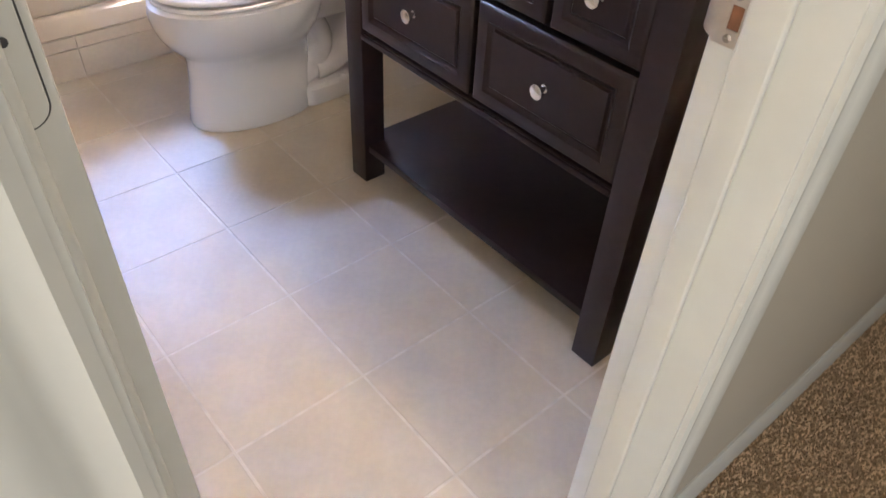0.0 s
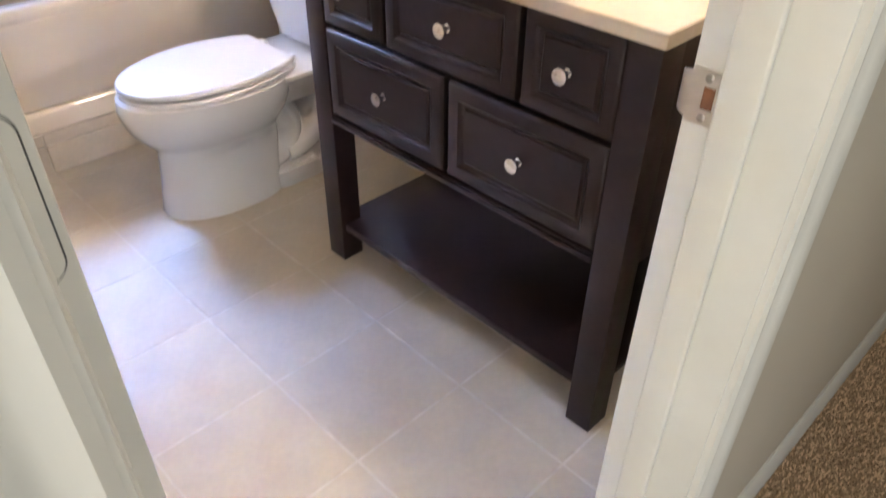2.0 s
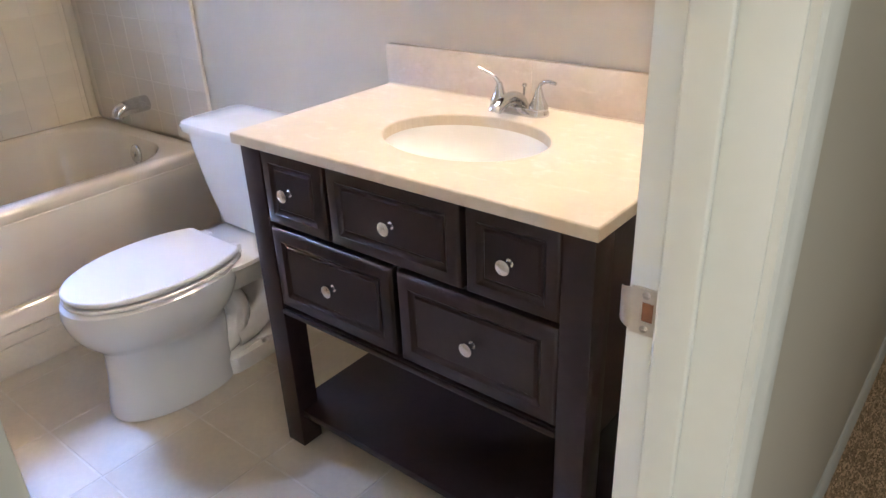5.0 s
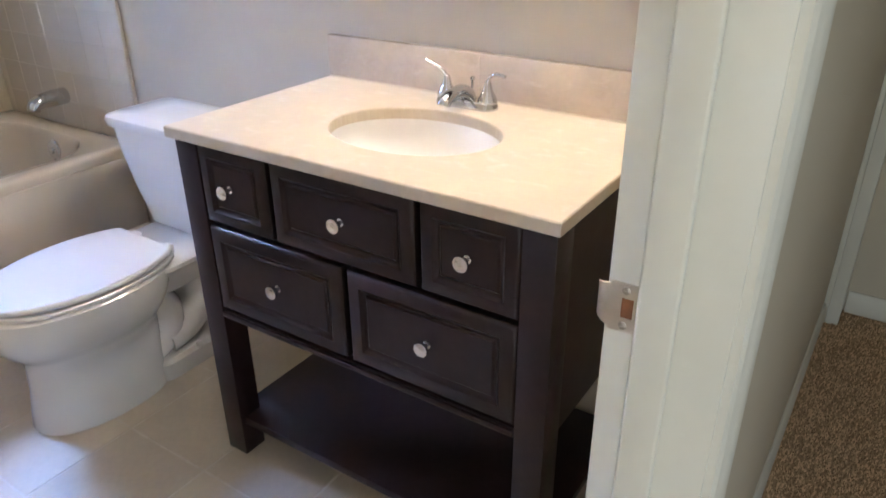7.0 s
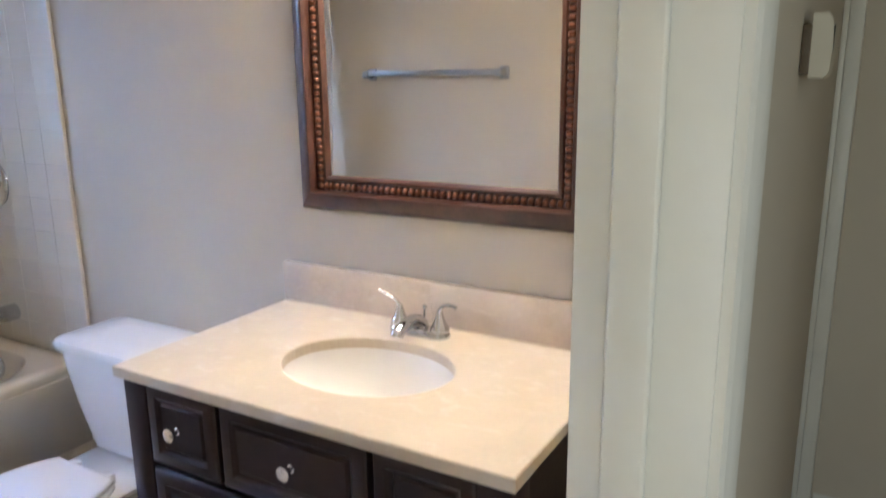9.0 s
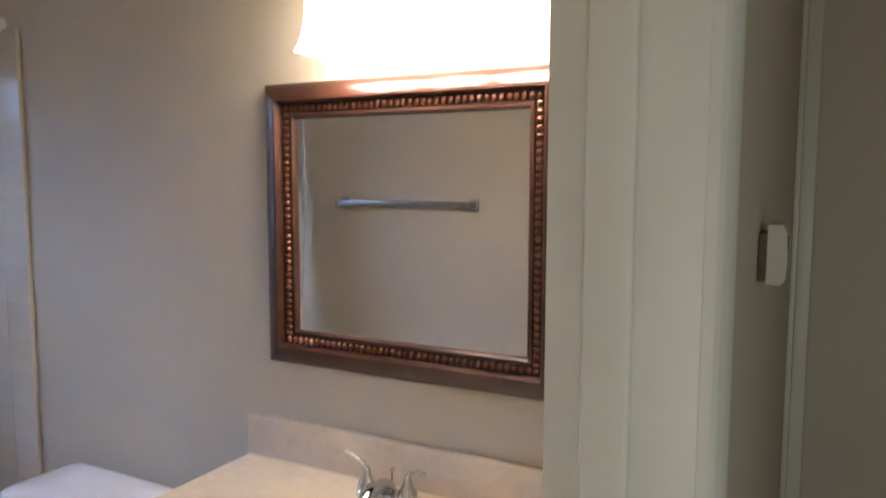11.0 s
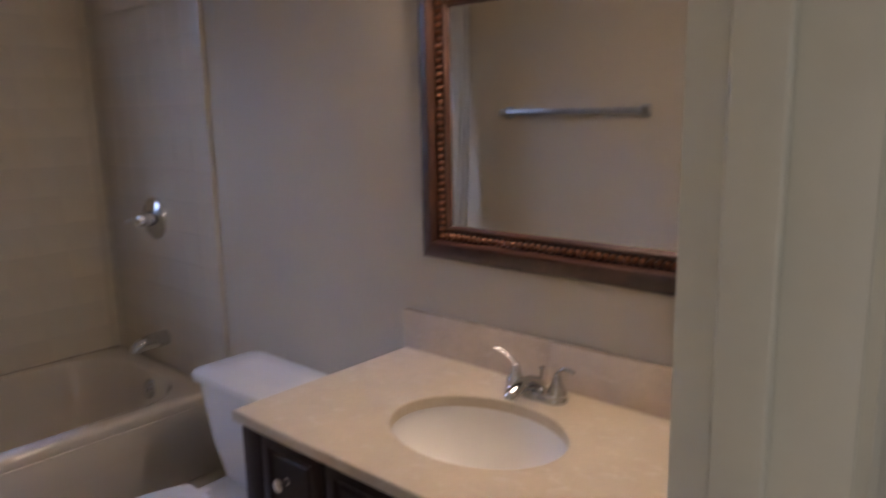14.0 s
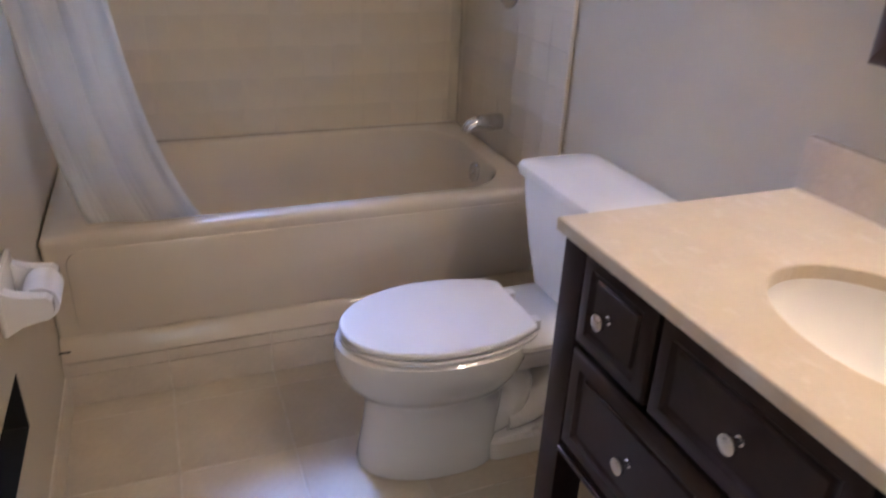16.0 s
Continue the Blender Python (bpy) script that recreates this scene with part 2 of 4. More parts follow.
def smoothpath(pts, n=6):
    """Points on a smooth curve through pts."""
    pts = [Vector(p) for p in pts]
    out = []
    for i in range(len(pts) - 1):
        p0, p1, p2, p3 = pts[max(i - 1, 0)], pts[i], pts[i + 1], pts[min(i + 2, len(pts) - 1)]
        for k in range(n):
            u = k / n
            out.append(0.5 * (2 * p1 + (p2 - p0) * u + (2 * p0 - 5 * p1 + 4 * p2 - p3) * u * u + (3 * p1 - p0 - 3 * p2 + p3) * u ** 3))
    return out + [pts[-1]]


def part(name, bm, material, parent=None, label="", smooth=True):
    """Links a bmesh as one mesh object, under a thing or part if one is given."""
    bmesh.ops.recalc_face_normals(bm, faces=bm.faces[:])
    me = bpy.data.meshes.new(name)
    bm.to_mesh(me)
    bm.free()
    me.materials.append(material)
    if smooth:
        for p in me.polygons:
            p.use_smooth = True
        me.set_sharp_from_angle(angle=radians(38))
    ob = new(name, me)
    if parent:
        ob.parent = parent
    if label:
        ob["label"] = label
    return ob


def thing(name, label, category, group=""):
    ob = new(name)
    ob.empty_display_size = 0.1
    return tagged(ob, label, category, group)


def structure(name, bm, material, label, category, smooth=True):
    return tagged(part(name, bm, material, smooth=smooth), label, category, kind="structure")


# ---- setting ----
XW, YS, XD, XH = -1.81, -1.545, 1.12, 1.25      # tub wall, towel wall, door wall (bath side, hall side)
ZC, YJ0, YJ1, ZD = 2.60, -1.468, -0.845, 2.05  # ceiling, door opening

bm = box(XW - 0.12, XH, 0, 0.12, -0.05, ZC)
wall_n = structure("wall_north", bm, M_WALL, "greige painted bathroom wall behind the vanity", "wall")
bm = box(XW - 0.12, -0.48, YS - 0.12, YS, -0.05, ZC)
bx(bm, -0.10, XD, YS - 0.12, YS, -0.05, ZC)
bx(bm, -0.48, -0.10, YS - 0.12, YS, -0.05, 0.31)
bx(bm, -0.48, -0.10, YS - 0.12, YS, 0.455, ZC)
bx(bm, -0.48, -0.10, YS - 0.12, YS - 0.1, 0.31, 0.455)
structure("wall_south", bm, M_WALL, "greige painted wall with a towel bar and a dark register hole", "wall")
WY0, WY1, WZ0, WZ1 = -1.145, -0.525, 1.185, 2.12
bm = box(XW - 0.12, XW, YS, WY0, -0.05, ZC)
bx(bm, XW - 0.12, XW, WY1, 0, -0.05, ZC)
bx(bm, XW - 0.12, XW, WY0, WY1, -0.05, WZ0)
bx(bm, XW - 0.12, XW, WY0, WY1, WZ1, ZC)
wall_w = structure("wall_west", bm, M_WGROUT, "tub wall with square beige tiles round a window", "wall")
bm = box(XD, XH, YS - 1.84, YJ0 - 0.02, -0.05, ZC)
bx(bm, XD, XH, YJ1 + 0.02, 0, -0.05, ZC)
bx(bm, XD, XH, YJ0 - 0.02, YJ1 + 0.02, ZD + 0.02, ZC)
structure("wall_east", bm, M_WALL, "greige painted wall with the open bathroom doorway", "wall")
bm = box(XD, XH, 0.12, 1.24, -0.05, ZC)
structure("wall_hall", bm, M_WALL, "greige painted hallway wall beyond the doorway", "wall")
bm = box(XW - 0.12, XH, YS - 0.12, 0.12, ZC, ZC + 0.1)
structure("ceiling", bm, M_CEIL, "white painted bathroom ceiling", "ceiling")
bm = box(XH, 2.6, -3.42, 1.24, 2.6, 2.7)
structure("ceiling_hall", bm, M_CEIL, "white painted hallway ceiling", "ceiling")
bm = box(XH, 2.6, 1.12, 1.24, -0.05, 2.6)
structure("wall_hall_end", bm, M_WALL, "greige painted wall at the hallway's end", "wall")
# the gap in this unseen wall is made up to hold the fill lamp
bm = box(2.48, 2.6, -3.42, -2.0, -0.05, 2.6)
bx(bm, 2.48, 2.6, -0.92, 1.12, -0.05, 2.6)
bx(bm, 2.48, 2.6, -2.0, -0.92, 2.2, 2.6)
structure("wall_hall_far_side", bm, M_WALL, "greige painted wall on the hallway's far side, unseen, with an opening added for a lamp", "wall")
bm = box(XH, 1.44, -3.42, -3.3, -0.05, 2.6)
bx(bm, 2.42, 2.48, -3.42, -3.3, -0.05, 2.6)
bx(bm, 1.44, 2.42, -3.42, -3.3, 2.2, 2.6)
structure("wall_hall_south", bm, M_WALL, "greige painted wall with a bright opening down the hallway", "wall")
floor = structure("floor", box(-0.99, 1.16, YS, 0, -0.05, -0.0007), M_FGROUT, "grouted bathroom floor of square beige tiles", "floor")
carpet_floor = structure("floor_hall", box(1.218, 2.48, -3.3, 1.12, -0.05, 0.0), M_CBASE, "brown carpeted hallway floor", "carpet")
structure("threshold", box(1.16, 1.216, YJ0, YJ1, -0.02, 0.008, 0.003), M_THRESH, "polished white marble strip in the doorway", "threshold")

# doorway: jambs, stops, casings
def door_frame():
    f = thing("door_frame", "white painted door frame round the open bathroom doorway", "door frame")
    f["kind"] = "structure"
    for y0, y1, s in ((YJ1, YJ1 + 0.02, 1), (YJ0 - 0.02, YJ0, -1)):
        part("jamb", box(XD, XH, y0, y1, 0, ZD, 0.002), M_TRIM, f)
    part("jamb", box(XD, XH, YJ0, YJ1, ZD, ZD + 0.02, 0.002), M_TRIM, f)
    part("door_stop", box(XD + 0.035, XD + 0.077, YJ1 - 0.011, YJ1, 0, ZD, 0.004, 3), M_TRIM, f)
    part("door_stop", box(XD + 0.035, XD + 0.077, YJ0, YJ0 + 0.011, 0, ZD, 0.004, 3), M_TRIM, f)
    part("door_stop", box(XD + 0.035, XD + 0.077, YJ0 + 0.011, YJ1 - 0.011, ZD - 0.011, ZD, 0.004, 3), M_TRIM, f)
    prof = ((0, 0), (0, 0.009), (0.006, 0.013), (0.016, 0.010), (0.024, 0.010), (0.030, 0.014), (0.044, 0.018), (0.054, 0.018), (0.058, 0.014), (0.058, 0))
    for x, sx in ((XH, 1),):
        for ya, sy in ((YJ1 + 0.005, 1), (YJ0 - 0.005, -1)):
            rings = [[(x + sx * d, ya + sy * w, z + (w if z else 0)) for w, d in prof] for z in (0.0, ZD + 0.005)]
            part("casing", loft(bmesh.new(), rings), M_TRIM, f)
        rings = [[(x + sx * d, y + sy * w, ZD + 0.005 + w) for w, d in prof] for y, sy in ((YJ0 - 0.005, -1), (YJ1 + 0.005, 1))]
        part("casing", loft(bmesh.new(), rings), M_TRIM, f)
    return f


frame_door = door_frame()

# strike plate with its lip, hole and screws
sp = thing("strike_plate", "worn satin metal strike plate screwed to the door jamb", "strike plate")
bm = bmesh.new()
zc = 0.962
for x0, x1, z0, z1 in ((1.124, 1.137, -.029, .029), (1.150, 1.157, -.029, .029), (1.137, 1.150, -.029, -.012), (1.137, 1.150, .012, .029)):
    bx(bm, x0, x1, YJ1 - 0.0022, YJ1 - 0.0002, zc + z0, zc + z1)
rings = []
for i in range(7):
    a = radians(75 * i / 6)
    rings.append([(1.124 - 0.018 * math.sin(a), YJ1 - 0.001 + 0.016 * (1 - math.cos(a)) + o, zc + s * h) for o, s, h in ((-.001, -1, .026 - .0012 * i), (-.001, 1, .026 - .0012 * i), (.001, 1, .026 - .0012 * i), (.001, -1, .026 - .0012 * i))])
loft(bm, rings)
part("plate", bm, M_PLATE, sp)
part("latch_hole", box(1.137, 1.150, YJ1 - 0.0012, YJ1 - 0.0006, zc - .012, zc + .012), M_RAWWOOD, sp, "hole of raw reddish wood")
for s in (-1, 1):
    bm = turned(bmesh.new(), ((0.0045, 0), (0.0045, 0.001), (0.003, 0.0018)), 14, pose(1.141, YJ1 - 0.002, zc + s * .021, 90))
    bx(bm, 1.1375, 1.1445, YJ1 - .0046, YJ1 - .0036, zc + s * .021 - .0005, zc + s * .021 + .0005)
    part("screw", bm, M_NICKEL, sp)

# door, swung open into the bathroom, its hinge edge facing the hall
do = thing("door_1", "white painted flush door standing open into the bathroom", "door")
do["kind"] = "structure"
DY0, DY1, DX = -1.4655, -1.4300, 1.112
part("slab", box(DX - 0.60, DX, DY0, DY1, 0.012, 2.04, 0.002), M_TRIM, do)
for zh in (0.24, 1.094, 1.83):
    ring = lambda x, e: [(x, p[0], p[1]) for p in rrect(DY0 + .002 - e, DY1 - .006 + e, zh - .0445 - e, zh + .0445 + e, 0, .012 + e)]
    leaf = part("hinge_leaf", loft(bmesh.new(), [ring(DX - .001, 0), ring(DX + .0012, 0), ring(DX + .0017, -.0006)]), M_TRIM, do, "painted-over hinge leaf")
    part("scraped_edge", loft(bmesh.new(), [ring(DX - .0005, .0011), ring(DX + .0006, .0011)]), M_SCUFF, leaf, "dark line of scraped paint")
    for z, y in ((-.028, -.006), (0, .004), (.028, -.006)):
        part("screw", turned(bmesh.new(), ((.0026, 0), (.0026, .0008), (.0015, .001)), 10, pose(DX + .0016, (DY0 + DY1) / 2 - .002 + y, zh + z, 0, 90, 0)), M_SCUFF, leaf)

# skirting
def skirting(name, x0, y0, x1, y1, side, h=0.08, d=0.013):
    """A painted skirting board from one end to the other, its face off the wall along side."""
    prof = ((0, 0), (d, 0), (d, h - 0.02), (d * 0.7, h - 0.012), (d * 0.6, h - 0.004), (d * 0.3, h), (0, h))
    rings = [[(x + side[0] * o, y + side[1] * o, z) for o, z in prof] for x, y in ((x0, y0), (x1, y1))]
    return structure(name, loft(bmesh.new(), rings), M_TRIM, "white painted baseboard along the carpet", "baseboard")


skirting("baseboard", XH, YJ1 + 0.065, XH, 1.0, (1, 0))
skirting("baseboard", 1.312, 1.12, 2.48, 1.12, (0, -1))
skirting("baseboard", XH, -3.3, XH, YJ0 - 0.065, (1, 0))
structure("trim", box(XH, XH + 0.016, 0.985, 1.0, 0, 2.55, 0.003), M_TRIM, "white painted corner strip on the hallway wall", "trim")
structure("trim", box(XH + 0.0161, XH + 0.056, 0.99, 1.12, 0, 2.18, 0.004), M_TRIM, "white painted casing in the hallway corner", "trim")

# thermostat
th = thing("thermostat", "cream plastic thermostat with a ribbed brown side on the hallway wall", "thermostat")
part("base", box(XH, XH + 0.012, -.314, -.20, 1.484, 1.553, .003), M_GRILLE, th)
bm = bmesh.new()
loft(bm, [[(XH + o, y, z) for o, z in ((.012, 1.480), (.030, 1.479), (.037, 1.487), (.039, 1.520), (.037, 1.556), (.031, 1.566), (.012, 1.566))] for y in (-.310, -.195)])
part("cover", bm, M_CREAM, th)
part("slot", box(XH + 0.0375, XH + 0.0395, -.300, -.296, 1.515, 1.550), M_DARK, th, "dark slit of the setting dial")
for i in range(11):
    part("rib", box(XH + 0.001, XH + 0.011, -.320, -.314, 1.488 + i * .0056, 1.4908 + i * .0056), M_GRILLE, th)

# ---- vanity ----
van = thing("vanity_cabinet", "espresso-stained wooden vanity cabinet with drawers and open bottom shelf", "vanity")
LX = ((0.012, 0.078), (0.868, 0.930))
for (x0, x1) in LX:
    part("leg", box(x0, x1, -0.548, -0.482, 0, 0.874, 0.002), M_ESP, van)
    part("leg", box(x0, x1, -0.085, -0.02, 0, 0.874, 0.002), M_ESP, van)
part("side_panel", box(0.02, 0.034, -0.482, -0.085, 0.43, 0.874), M_ESP, van)
part("side_panel", box(0.912, 0.926, -0.482, -0.085, 0.43, 0.874), M_ESP, van)
part("back_panel", box(0.078, 0.868, -0.034, -0.022, 0.43, 0.874), M_ESP, van)
part("bottom_panel", box(0.034, 0.912, -0.52, -0.034, 0.432, 0.446), M_ESP, van)
# black sheet that paints the shade seen between the drawer fronts
part("gap_shade_backing", box(0.078, 0.868, -0.525, -0.515, 0.446, 0.874), M_DARK, van)
bm = box(0.078, 0.868, -0.541, -0.515, 0.432, 0.452, .002)
bx(bm, 0.078, 0.868, -0.551, -0.541, 0.436, 0.449, .003)
part("bottom_rail", bm, M_ESP, van)
part("shelf", box(0.03, 0.912, -0.535, -0.03, 0.096, 0.118, .002), M_ESP, van, "dark bottom shelf, empty")


def drawer(x0, x1, z0, z1, kx, kz, inset):
    d = part("drawer", drawer_front(x0, x1, z0, z1, inset), M_ESP, van)
    prof = ((0.0085, 0), (0.0085, 0.002), (0.0052, 0.004), (0.0048, 0.012), (0.0075, 0.015), (0.0148, 0.018), (0.0158, 0.021), (0.0150, 0.0245), (0.010, 0.0262), (0.003, 0.0268))
    part("knob", turned(bmesh.new(), prof, 24, pose(kx, -0.5475, kz, 90)), M_SATIN, d, "round satin metal knob")


def drawer_front(x0, x1, z0, z1, e):
    """A drawer front with an ogee border and a sunk, raised-edge centre panel."""
    steps = ((0, -0.515), (0, -0.543), (0.004, -0.548), (0.008, -0.550), (e - 0.013, -0.550), (e - 0.009, -0.5460), (e - 0.004, -0.5425), (e, -0.5422), (e + 0.004, -0.5465), (e + 0.013, -0.5462))
    rings = [[(x0 + o, y, z0 + o), (x1 - o, y, z0 + o), (x1 - o, y, z1 - o), (x0 + o, y, z1 - o)] for o, y in steps]
    return loft(bmesh.new(), rings)


drawer(0.081, 0.281, 0.690, 0.872, 0.170, 0.782, 0.040)
drawer(0.295, 0.650, 0.690, 0.872, 0.478, 0.782, 0.042)
drawer(0.664, 0.866, 0.690, 0.872, 0.764, 0.782, 0.040)
drawer(0.081, 0.466, 0.462, 0.678, 0.281, 0.574, 0.045)
drawer(0.481, 0.866, 0.462, 0.678, 0.676, 0.574, 0.045)

# countertop with an oval hole
SX, SY, SA, SB = 0.475, -0.297, 0.198, 0.150
def oval(z, a, b, n=64):
    return [(SX + a * math.cos(2 * math.pi * i / n), SY + b * math.sin(2 * math.pi * i / n), z) for i in range(n)]


def square(z, o, n=64):
    """The slab's outline with as many points as the oval, in step with it."""
    x0, x1, y0, y1 = -0.0 + o, 0.94 - o, -0.562 + o, -0.001
    out = []
    for i in range(n):
        a = 2 * math.pi * i / n
        c, s = math.cos(a) * SA, math.sin(a) * SB
        k = min(((x1 - SX) if c > 0 else (SX - x0)) / max(abs(c), 1e-6), ((y1 - SY) if s > 0 else (SY - y0)) / max(abs(s), 1e-6))
        out.append((SX + c * k, SY + s * k, z))
    for cx, cy in ((x0, y0), (x1, y0), (x0, y1), (x1, y1)):
        j = min(range(n), key=lambda q: (out[q][0] - cx) ** 2 + (out[q][1] - cy) ** 2)
        out[j] = (cx, cy, z)
    return out


ct = thing("countertop", "polished cream marble vanity top with an oval sink cutout", "countertop")
between = [[tuple(p + (q - p) * u for p, q in zip(a, b)) for a, b in zip(oval(.90, SA + .004, SB + .004), square(.90, .003))] for u in (.25, .5, .75)]
rings = [oval(.8745, SA, SB), oval(.897, SA, SB), oval(.8995, SA + .0015, SB + .0015), oval(.90, SA + .004, SB + .004), *between, square(.90, .003), square(.8985, .0008), square(.897, 0), square(.876, 0), square(.8745, .001), oval(.8745, SA, SB)]
part("slab", loft(bmesh.new(), rings, False, False), M_MARBLE, ct, smooth=False)
part("backsplash", box(0.0, 0.47, -0.022, -0.001, 0.9005, 1.008, .0015), M_SPLASH, ct)
part("backsplash", box(0.4708, 0.94, -0.022, -0.001, 0.9005, 1.008, .0015), M_SPLASH, ct)
part("sealant", box(0.0, 0.94, -0.0245, -0.022, 0.9002, 0.903), M_CAULK, ct)

sk = thing("sink", "white oval undermount china sink basin", "sink")
rings = []
for i in range(13):
    u = i / 12
    rings.append(oval(.8740 - .139 * math.sin(u * math.pi / 2) ** 1.0, (SA + .006) * max(.09, math.cos(u * math.pi / 2) ** .55), (SB + .006) * max(.09, math.cos(u * math.pi / 2) ** .55)))
outer = [[(SX + (x - SX) * 1.06, SY + (y - SY) * 1.06, z - .008) for x, y, z in r] for r in reversed(rings)]
part("basin", loft(bmesh.new(), outer + rings), M_SINK, sk)
part("drain", turned(bmesh.new(), ((.022, 0), (.022, .003), (.017, .004), (.015, .002), (.014, .006), (.004, .008)), 24, pose(SX, SY, .7355)), M_CHROME, sk, "chrome pop-up drain")

# faucet
fa = thing("sink_faucet", "chrome two-handle centerset faucet on the marble top", "faucet")
FX, FY = 0.474, -0.082
bm = bmesh.new()
def stadium(z, hx, r, n=10):
    pts = []
    for s, a0 in ((1, -90), (-1, 90)):
        for i in range(n + 1):
            a = radians(a0 + 180 * i / n)
            pts.append((FX + s * hx + r * math.cos(a), FY + r * math.sin(a), z))
    return pts
loft(bm, [stadium(.9005, .052, .028), stadium(.906, .052, .028), stadium(.914, .052, .024), stadium(.918, .051, .021)])
part("base", bm, M_CHROME, fa)
sp_pts = smoothpath([(FX, FY + .004, .915), (FX, FY - .002, .928), (FX, FY - .03, .940), (FX, FY - .065, .938), (FX, FY - .092, .930), (FX, FY - .098, .922)])
part("spout", tube(bmesh.new(), sp_pts, [.021 - .0055 * min(1, i / 14) for i in range(len(sp_pts))], 18), M_CHROME, fa)
for s in (-1, 1):
    h = part("handle", turned(bmesh.new(), ((.0225, 0), (.0225, .009), (.0175, .018), (.012, .030), (.0085, .044), (.007, .050), (.003, .053)), 20, pose(FX + s * .055, FY, .914)), M_CHROME, fa)
    tips = ((.055, 0, .948), (.057, -.002, .964), (.066, -.005, .977), (.084, -.009, .984 if s > 0 else .987), (.106, -.012, .982 if s > 0 else .996))
    p = smoothpath([(FX + s * u, FY + v, w) for u, v, w in tips])
    part("lever", tube(bmesh.new(), p, [.0074 - .0034 * min(1, i / 12) for i in range(len(p))], 12), M_CHROME, h)
bm = tube(bmesh.new(), [(FX, FY + .024, .914), (FX, FY + .024, .955)], .003, 8)
turned(bm, ((.003, 0), (.006, .003), (.006, .009), (.003, .011)), 12, pose(FX, FY + .024, .953))
part("lift_rod", bm, M_CHROME, fa)

# ---- mirror ----
mi = thing("wall_mirror", "rectangular mirror in a dark walnut frame with copper beading", "mirror")
MX0, MX1, MZ0, MZ1 = 0.084, 0.870, 1.164, 1.862
prof = ((0, -.001), (0, -.022), (.004, -.028), (.014, -.036), (.033, -.043), (.041, -.042), (.045, -.032), (.047, -.017), (.066, -.015), (.069, -.021), (.076, -.021), (.082, -.010), (.082, -.001))
prof = tuple((w * 1.06, y) for w, y in prof)
def mitred(prof, x0, x1, z0, z1):
    """Four mitred frame sides, each a list of rings across its length."""
    cs = [(x0, z0, 1, 1), (x1, z0, -1, 1), (x1, z1, -1, -1), (x0, z1, 1, -1)]
    for a, b in zip(cs, cs[1:] + cs[:1]):
        yield [[(cx + sx * w, y, cz + sz * w) for w, y in prof] for cx, cz, sx, sz in (a, b)]
for rings in mitred(prof, MX0, MX1, MZ0, MZ1):
    part("frame_side", loft(bmesh.new(), rings), M_FRAME, mi)
part("glass", box(MX0 + .08, MX1 - .08, -.0095, -.003, MZ0 + .08, MZ1 - .08), M_MIRROR, mi, "clear silvered mirror glass")
bm = bmesh.new()
loft(bm, [[Vector((math.cos(a) * r * 1.0, y, math.sin(a) * r * 1.0)) for a in [2 * math.pi * k / 8 for k in range(8)]] for r, y in ((.0098, -.014), (.0095, -.019), (.0065, -.0235), (.002, -.025))], True, True)
for v in bm.verts:
    v.co.x *= .72
bead_h = part("bead", bm, M_BEAD, mi)
bead_mesh = bead_h.data
def bead(x, z, turn):
    b = new("bead", bead_mesh)
    b.parent = mi
    b.matrix_basis = pose(x, 0, z, 0, turn, 0)
bx0, bx1, bz0, bz1 = MX0 + .060, MX1 - .060, MZ0 + .060, MZ1 - .060
nx, nz = 39, 35
bead_h.matrix_basis = pose(bx0, 0, bz0)
for i in range(1, nx + 1):
    bead(bx0 + (bx1 - bx0) * i / nx, bz0, 12)
for i in range(nx + 1):
    bead(bx0 + (bx1 - bx0) * i / nx, bz1, 12)
for i in range(1, nz):
    bead(bx0, bz0 + (bz1 - bz0) * i / nz, 90)
    bead(bx1, bz0 + (bz1 - bz0) * i / nz, 90)

# ---- vanity light ----
vl = thing("vanity_light", "brushed nickel three-light bar with glowing white glass shades", "wall light")
VX, VY, VZ = 0.562, -0.125, 2.079
part("wall_plate", box(.502, .618, -.022, -.001, 2.035, 2.155, .006), M_NICKEL, vl)
bm = tube(bmesh.new(), [(VX - .210, VY, VZ), (VX + .210, VY, VZ)], .0115, 20)
for s in (-1, 1):
    turned(bm, ((.0115, 0), (.0135, .001), (.0138, .02), (.011, .025), (.004, .027)), 20, pose(VX + s * .208, VY, VZ, 0, s * 90, 0))
part("bar", bm, M_NICKEL, vl)
part("arm", tube(bmesh.new(), smoothpath([(VX, -.02, 2.075), (VX, -.07, 2.072), (VX, -.11, 2.08), (VX, VY, VZ)]), .011, 12), M_NICKEL, vl)
def sq(cx, cy, z, h, r):
    return rrect(cx - h, cx + h, cy - h, cy + h, z, r, 3)
for sx in (-.185, 0, .185):
    x = VX + sx
    bm = tube(bmesh.new(), [(x - .014, VY, VZ), (x + .014, VY, VZ)], .0165, 18)
    loft(bm, [sq(x, VY, VZ - .006, .009, .003), sq(x, VY, VZ - .018, .010, .003), sq(x, VY, VZ - .022, .016, .003), sq(x, VY, VZ - .055, .055, .002), sq(x, VY, VZ - .058, .055, .002), sq(x, VY, VZ - .058, .05, .002)])
    h = part("shade_holder", bm, M_NICKEL, vl)
    part("shade", loft(bmesh.new(), [sq(x, VY, VZ - .0585, .048, .006), sq(x, VY, VZ - .11, .050, .006), sq(x, VY, VZ - .15, .056, .006), sq(x, VY, VZ - .178, .066, .006), sq(x, VY, VZ - .176, .060, .006), sq(x, VY, VZ - .12, .046, .006)], True, False), M_SHADE, h, "lit frosted white glass shade")

